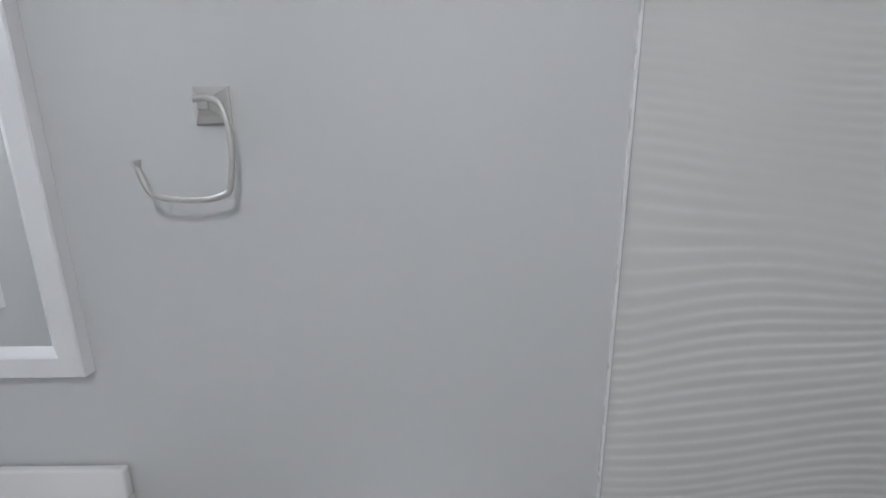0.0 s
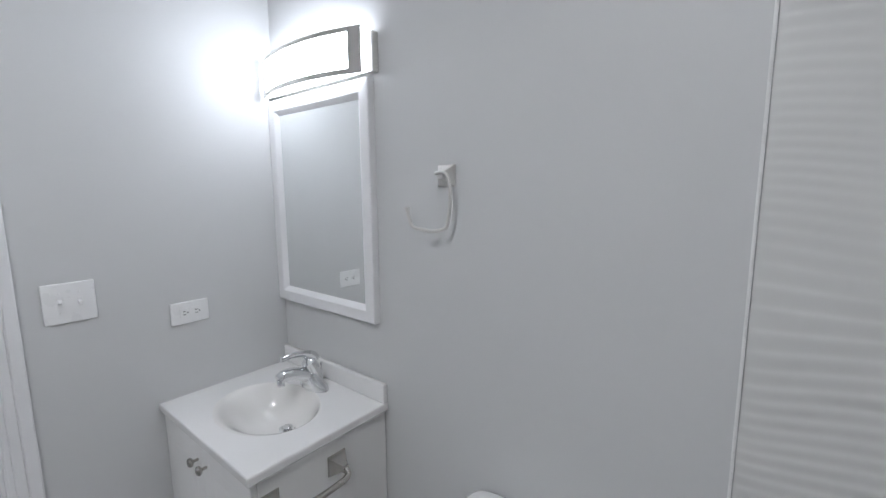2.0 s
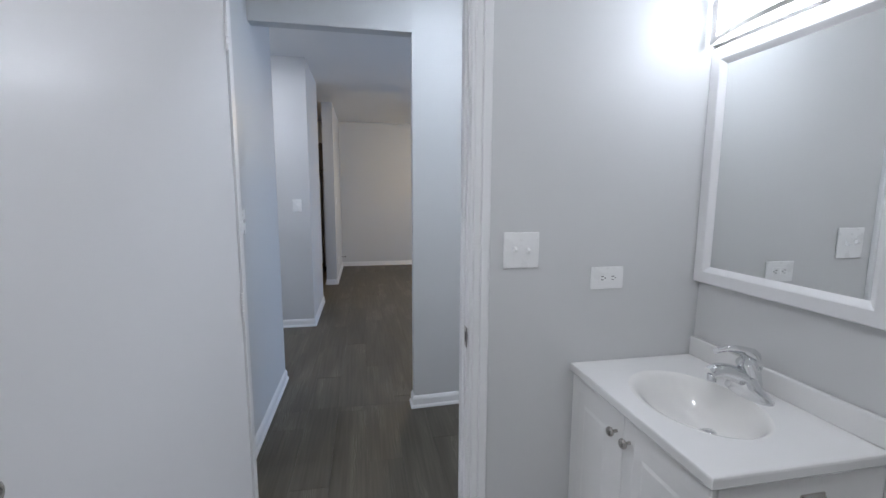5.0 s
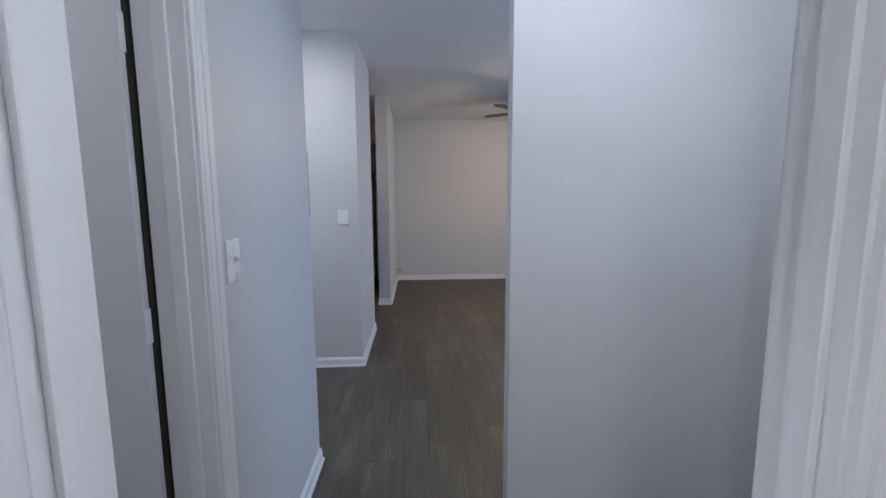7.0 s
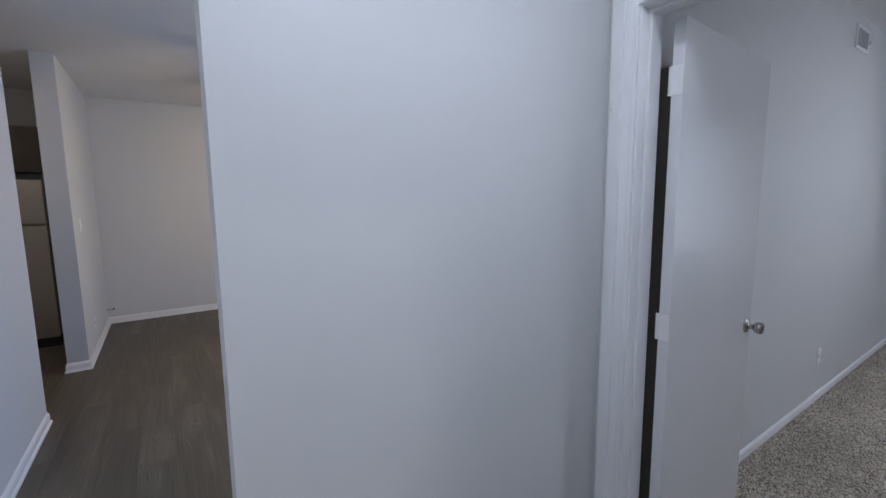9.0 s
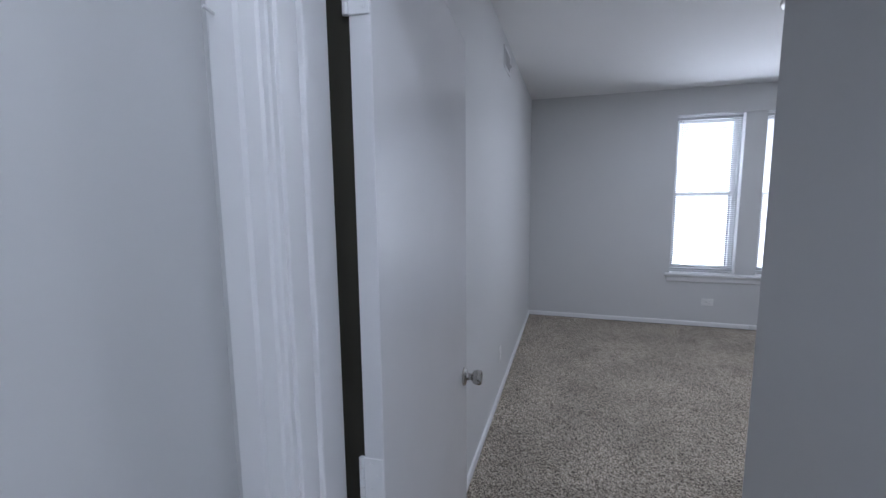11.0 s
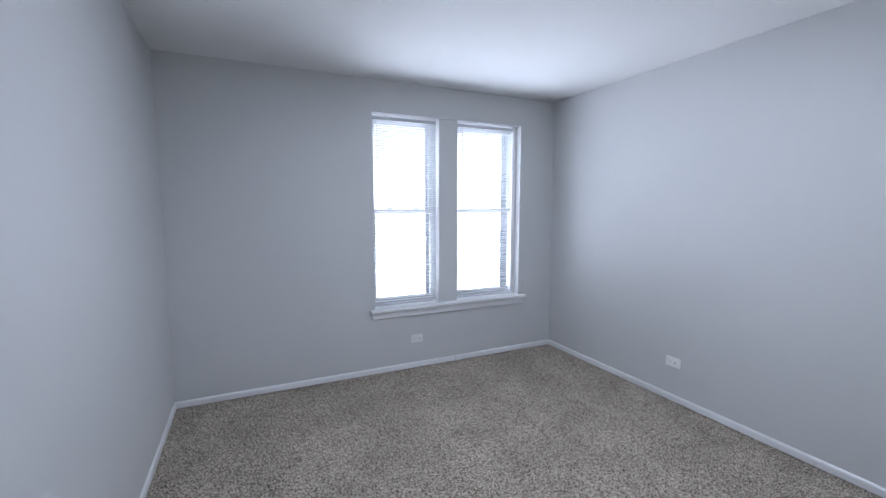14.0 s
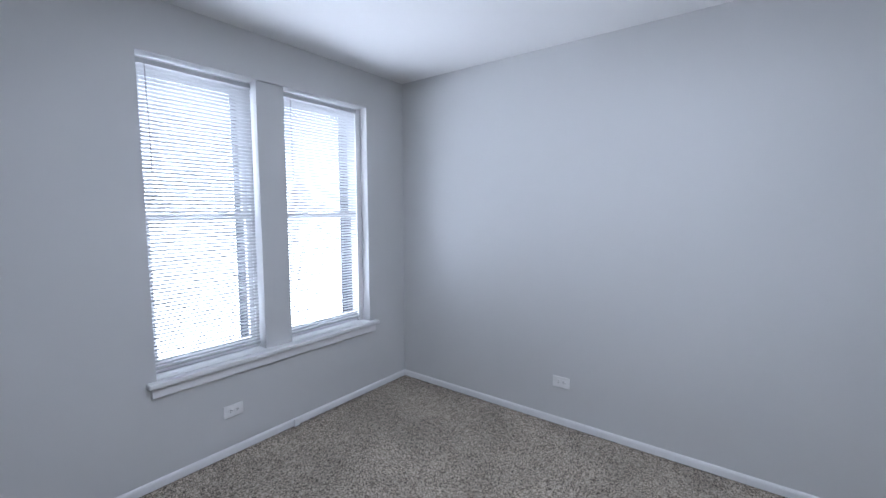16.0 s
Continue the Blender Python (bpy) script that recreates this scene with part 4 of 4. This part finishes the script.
def mini_blind(x0, x1, wand_x):
    t = thing("window_blind", "lowered white aluminium mini blind in the window", "blind", pose((x0 + x1) / 2, 6.252, 0), "blinds in the bedroom windows")
    w = x1 - x0
    top, bottom = 2.366, 0.662
    part("head_rail", box(-w / 2, w / 2, -0.014, 0.014, top - 0.022, top + 0.006, 0.0015, 1), SLAT, t, "white head rail")
    part("bottom_rail", box(-w / 2, w / 2, -0.012, 0.012, bottom - 0.010, bottom + 0.004, 0.003, 2), SLAT, t, "white bottom rail")
    bm = bmesh.new()
    rows = []
    for k in range(5):
        v = -0.0125 + 0.00625 * k
        h = 0.0022 * (1 - (v / 0.0125) ** 2)
        rows.append((v, h))
    for off in (0.0, -0.0004):
        pts = [(bm.verts.new((-w / 2, v, h + off)), bm.verts.new((w / 2, v, h + off))) for v, h in rows]
        for a, b in zip(pts, pts[1:]):
            bm.faces.new((a[0], a[1], b[1], b[0]) if off == 0 else (a[0], b[0], b[1], a[1]))
    me = bpy.data.meshes.new("slat")
    bm.to_mesh(me)
    bm.free()
    me.materials.append(SLAT)
    me.shade_smooth()
    rng = random.Random(int(1000 * x0) + 5000)
    n = 77
    for k in range(n):
        s = new("slat", me)
        s.parent = t
        z = bottom + 0.018 + (top - 0.032 - bottom - 0.018) * k / (n - 1)
        s.matrix_local = pose(rng.uniform(-0.0008, 0.0008), 0, z, -38 + rng.uniform(-1.0, 1.0), rng.uniform(-0.06, 0.06), 0)
    for x in (-w / 2 + 0.10, w / 2 - 0.10):
        for y in (-0.0115, 0.0115):
            part("ladder_cord", tube([(x, y, bottom), (x, y, top - 0.02)], 0.0007, 6), SLAT, t)
    part("tilt_wand", tube([(wand_x, -0.018, top - 0.02), (wand_x + 0.004, -0.021, top - 0.30), (wand_x + 0.006, -0.020, top - 0.60)], 0.0032, 8), SHADOW_JOINT, t, "thin clear tilt wand")
    part("valance_clip", box(-w / 2 + 0.002, -w / 2 + 0.016, -0.017, -0.013, top - 0.024, top + 0.006), SLAT, t)
    return t


mini_blind(WX0 + 0.006, -0.072 - 0.016, -0.27)
mini_blind(0.125 + 0.006, WX1 - 0.060, -0.27)


def window_stool():
    t = structure("window_sill_board", box(WX0 - 0.052, WX1 + 0.070, 6.128, 6.1795, WZ0 - 0.030, WZ0, 0.009, 3), TRIM, "white painted window stool and apron")
    part("sill_inside", box(WX0, WX1, 6.1795, 6.30, WZ0 - 0.030, WZ0), TRIM, t)
    part("apron", box(WX0 - 0.030, WX1 + 0.050, 6.158, 6.1795, WZ0 - 0.092, WZ0 - 0.030, 0.004, 2), TRIM, t, "narrow white apron")
    # white returns at the sides and head of the opening
    part("reveal_lining", boxes((WX1 - 0.050, WX1, 6.262, 6.30, WZ0, WZ1 - 0.002),), TRIM, t)


window_stool()


def disc_light(name_label, x, y, r, mat, group=""):
    t = thing("ceiling_light", name_label, "ceiling lamp", pose(x, y, H), group)
    part("trim_ring", lathe([(r, 0.0), (r, -0.010), (r - 0.006, -0.020), (r - 0.022, -0.026), (r - 0.030, -0.024), (r - 0.030, -0.012)], steps=48), PALE_NICKEL, t, "nickel trim ring", True)
    part("diffuser", lathe([(r - 0.031, -0.013), (r - 0.034, -0.024), (r - 0.070, -0.030), (0.02, -0.034)], steps=48), mat, t, "glowing white diffuser", True)
    return t


disc_light("lit round flush ceiling light with nickel trim in the bedroom", -0.505, 3.985, 0.165, DISC_GLOW)
# unseen bathroom lamp, added and placed to light the walls evenly
disc_light("lit round flush ceiling light added out of view to fill the bathroom", 0.30, -0.42, 0.165, BATH_FILL)
# no lamp is known here: added so that the open door is bright
disc_light("lit round flush ceiling light added unseen to brighten the back room door", -1.75, -1.75, 0.165, HALL_GLOW)
disc_light("lit round flush ceiling light in the lobby", -1.50, 0.42, 0.165, LOBBY_GLOW)
disc_light("lit round warm ceiling light in the kitchen", -5.75, -1.55, 0.165, KITCHEN_GLOW)
disc_light("lit round flush ceiling light in the hall", -3.20, -1.22, 0.165, HALL_GLOW)


def air_register():
    t = thing("air_register", "white louvred air register high on the bedroom wall", "vent", pose(-2.3445, 4.10, 2.525, 0, 0, 90))
    w, h = 0.150, 0.078
    for a in ((-w, w, -h, -h + 0.022), (-w, w, h - 0.022, h), (-w, -w + 0.022, -h + 0.022, h - 0.022), (w - 0.022, w, -h + 0.022, h - 0.022)):
        part("frame", box(a[0], a[1], -0.008, 0, a[2], a[3], 0.002, 1), TRIM, t)
    part("duct", box(-w + 0.02, w - 0.02, -0.0015, 0, -h + 0.02, h - 0.02), DARK, t, "dark duct opening")
    for k in range(13):
        x = -w + 0.034 + k * (2 * w - 0.068) / 12
        s = part("louvre", box(-0.0007, 0.0007, -0.0035, 0.0035, -h + 0.022, h - 0.022), TRIM, t)
        s.matrix_local = pose(x, -0.0055, 0, 0, 0, -12)
    part("lever", box(w - 0.016, w - 0.008, -0.022, -0.006, -0.012, 0.012, 0.002, 1), TRIM, t, "damper lever")
    return t


air_register()
structure("cable_cover", box(0.088, 0.132, 6.150, 6.168, 0.0, 0.056, 0.004), TRIM, "short white block over the baseboard joint")


# ---- hall, kitchen and living room ----
def breaker_panel():
    t = thing("breaker_panel", "grey-blue enamelled breaker panel cover on the hall wall", "breaker panel", pose(-4.1298, -1.285, 1.518, 0, 0, 90))
    w, h = 0.190, 0.258
    part("cover", box(-w, w, -0.004, 0, -h, h, 0.002, 1), PANEL, t)
    d = part("door", box(-0.150, 0.125, -0.0068, -0.0038, -0.215, 0.205, 0.0012, 1), PANEL, t, "flush panel door")
    part("latch", box(0.060, 0.102, -0.0085, -0.0065, -0.040, 0.036, 0.001, 1), surface("latch_beige", (0.32, 0.32, 0.28), 0.5), d, "beige latch plate")
    part("latch_pull", box(0.070, 0.092, -0.0095, -0.008, -0.012, 0.004), DARK, d)
    part("marking_line", box(-0.040, 0.100, -0.0046, -0.0038, 0.208, 0.2105), DARK, t)
    for x, z in ((w - 0.02, 0.13), (w - 0.02, -0.13), (-w + 0.02, 0.13), (-w + 0.02, -0.13)):
        s = part("screw", lathe([(0.005, 0), (0.004, 0.002), (0.001, 0.0025)], steps=10), NICKEL, t)
        s.matrix_local = pose(x, -0.004, z, 90)
    return t


breaker_panel()


def fridge():
    x1, y0, y1, top = -7.12, -1.66, -0.935, 1.70
    t = thing("refrigerator", "grey top-freezer refrigerator seen through the kitchen opening", "refrigerator", pose(0, 0, 0))
    part("body", box(x1 - 0.68, x1 - 0.06, y0 + 0.01, y1 - 0.01, 0.10, top - 0.01, 0.006), STEEL, t)
    for name, a, b in (("freezer_door", 1.262, top), ("fridge_door", 0.10, 1.248)):
        d = part(name, box(x1 - 0.055, x1, y0, y1, a, b, 0.012, 3), STEEL, t, "grey metal door", True)
        part("handle", tube([(x1, y0 + 0.05, a + 0.04 if a > 1 else b - 0.45), (x1 + 0.04, y0 + 0.05, a + 0.06 if a > 1 else b - 0.43), (x1 + 0.04, y0 + 0.05, a + 0.28 if a > 1 else b - 0.06), (x1, y0 + 0.05, a + 0.30 if a > 1 else b - 0.04)], 0.010, 8), STEEL, d)
    part("toe_grille", box(x1 - 0.60, x1 - 0.03, y0 + 0.01, y1 - 0.01, 0.0, 0.10), DARK, t, "black toe grille")
    return t


fridge()


def over_cabinet():
    x1, y0, y1, z0, z1 = -7.18, -1.66, -0.76, 1.775, 2.22
    t = thing("wall_cabinet", "dark brown wooden wall cabinet above the refrigerator", "cabinet", pose(0, 0, 0))
    part("carcass", box(x1 - 0.35, x1 - 0.02, y0, y1, z0, z1), BLACKISH, t)
    m = (y0 + y1) / 2
    for a, b in ((y0, m - 0.002), (m + 0.002, y1)):
        d = part("door", box(x1 - 0.02, x1, a, b, z0, z1, 0.003, 1), BLACKISH, t, "dark wooden door")
        k = part("knob", lathe([(0.005, 0), (0.005, 0.012), (0.014, 0.018), (0.012, 0.026), (0.004, 0.028)], steps=14), NICKEL, d, "nickel knob", True)
        k.matrix_local = pose(x1, (b - 0.04) if a == y0 else (a + 0.04), z0 + 0.06, 0, 90)
    return t


over_cabinet()


def ceiling_fan():
    t = thing("ceiling_fan", "brown-bladed ceiling fan with a warm light bowl", "ceiling fan", pose(-5.95, 1.16, H))
    part("canopy", lathe([(0.07, 0), (0.065, -0.03), (0.02, -0.05)]), NICKEL, t, "", True)
    part("rod", tube([(0, 0, -0.04), (0, 0, -0.14)], 0.012), NICKEL, t, "", True)
    part("motor", lathe([(0.04, -0.12), (0.10, -0.13), (0.115, -0.17), (0.10, -0.21), (0.06, -0.235), (0.075, -0.299)]), NICKEL, t, "", True)
    part("light_bowl", lathe([(0.075, -0.302), (0.125, -0.315), (0.12, -0.355), (0.08, -0.385), (0.01, -0.395)]), FAN_GLOW, t, "warm glowing glass bowl", True)
    # disc added above the bowl to block its light from the ceiling
    part("light_shield", lathe([(0.05, -0.290), (0.19, -0.294), (0.195, -0.300), (0.05, -0.2995)]), NICKEL, t, "added wide nickel disc that keeps light off the ceiling", True)
    for k in range(5):
        a = 18 + 72 * k
        bm = bmesh.new()
        rows = []
        for s, wd in ((0.15, 0.035), (0.22, 0.045), (0.40, 0.056), (0.55, 0.054), (0.60, 0.042), (0.62, 0.015)):
            rows.append([bm.verts.new(p) for p in ((s, -wd, 0.004), (s, wd, 0.004), (s, wd, -0.004), (s, -wd, -0.004))])
        for p, q in zip(rows, rows[1:]):
            for j in range(4):
                bm.faces.new((p[j], p[(j + 1) % 4], q[(j + 1) % 4], q[j]))
        bm.faces.new(rows[0][::-1])
        bm.faces.new(rows[-1])
        b = part("blade", bm, FANBLADE, t, "brown wooden blade")
        b.matrix_local = pose(0, 0, -0.225, 0, 0, a) @ pose(0, 0, 0, 3)
        part("blade_arm", box(0.08, 0.20, -0.012, 0.012, -0.012, -0.004, 0.003, 1), NICKEL, b)
    return t


ceiling_fan()
doorstop = thing("door_stop", "small spring door stop on the living room wall", "door stop", pose(-7.70, -0.605, 0.20, -90))
part("spring", tube([(0, 0, 0), (0, 0, 0.055)], 0.006, 8), NICKEL, doorstop)
part("tip", lathe([(0.008, 0.055), (0.009, 0.06), (0.008, 0.072), (0.004, 0.075)], steps=12), DARK, doorstop, "dark rubber tip")

# small nail left in the lobby casing
nail = thing("nail", "small painted nail in the casing", "nail")
part("shank", tube([(-2.290, 1.268, 1.757), (-2.292, 1.250, 1.762)], 0.0022, 8), TRIM, nail)


# ---- floor boards: one object a plank, running along x ----
def floor_planks():
    root = structure("floor", boxes((-7.82, -2.345, -2.60, 3.50, -0.03, -0.0052), (-2.345, -1.135, -2.60, 1.33, -0.03, -0.0052)), SUBFLOOR, "grey-brown limed oak vinyl plank floor")
    meshes = {}

    def plank_mesh(length, width):
        key = (round(length, 2), round(width, 3))
        if key not in meshes:
            bm = bmesh.new()
            L, W = key[0] / 2 - 0.0004, key[1] / 2 - 0.0004
            g = 0.0003
            lo = [bm.verts.new((sx * L, sy * W, -0.005)) for sx, sy in ((-1, -1), (1, -1), (1, 1), (-1, 1))]
            mid = [bm.verts.new((sx * L, sy * W, -0.0004)) for sx, sy in ((-1, -1), (1, -1), (1, 1), (-1, 1))]
            hi = [bm.verts.new((sx * (L - g), sy * (W - g), 0.0)) for sx, sy in ((-1, -1), (1, -1), (1, 1), (-1, 1))]
            for p, q in ((lo, mid), (mid, hi)):
                for k in range(4):
                    bm.faces.new((p[k], p[(k + 1) % 4], q[(k + 1) % 4], q[k]))
            bm.faces.new(hi)
            meshes[key] = finish("plank", bm, WOOD)
        return meshes[key]
    # spaces to floor: x from, x to, y from, y to
    spaces = ((-2.345, -1.135, -0.775, 1.325), (-7.82, -2.345, -0.60, 3.50), (-7.82, -2.345, -0.775, -0.60), (-4.13, -2.84, -2.60, -0.775), (-6.17, -5.13, -2.60, -0.775), (-7.82, -6.17, -2.60, -0.755), (-2.73, -1.135, -2.60, -0.775))
    rng = random.Random(11)
    W, LEN = 0.183, 1.22
    for x0, x1, y0, y1 in spaces:
        r0, r1 = math.floor(y0 / W), math.ceil(y1 / W)
        for r in range(r0, r1):
            a, b = max(y0, r * W), min(y1, (r + 1) * W)
            if b - a < 0.02:
                continue
            off = ((r * 0.437) % 1.0) * LEN
            k = math.floor((x0 - off) / LEN)
            while off + k * LEN < x1:
                c, d = max(x0, off + k * LEN), min(x1, off + (k + 1) * LEN)
                k += 1
                if d - c < 0.02:
                    continue
                p = new("plank", plank_mesh(d - c, b - a))
                p.parent = root
                p.matrix_world = pose((c + d) / 2, (a + b) / 2, 0)


# floor out of view, made pale to throw light back onto the walls
structure("bath_floor", box(-1.135, 1.40, -0.98, 1.06, -0.03, 0.0), BATH_FLOOR, "unseen bathroom floor, pale grey so that it bounces light up")
floor_planks()
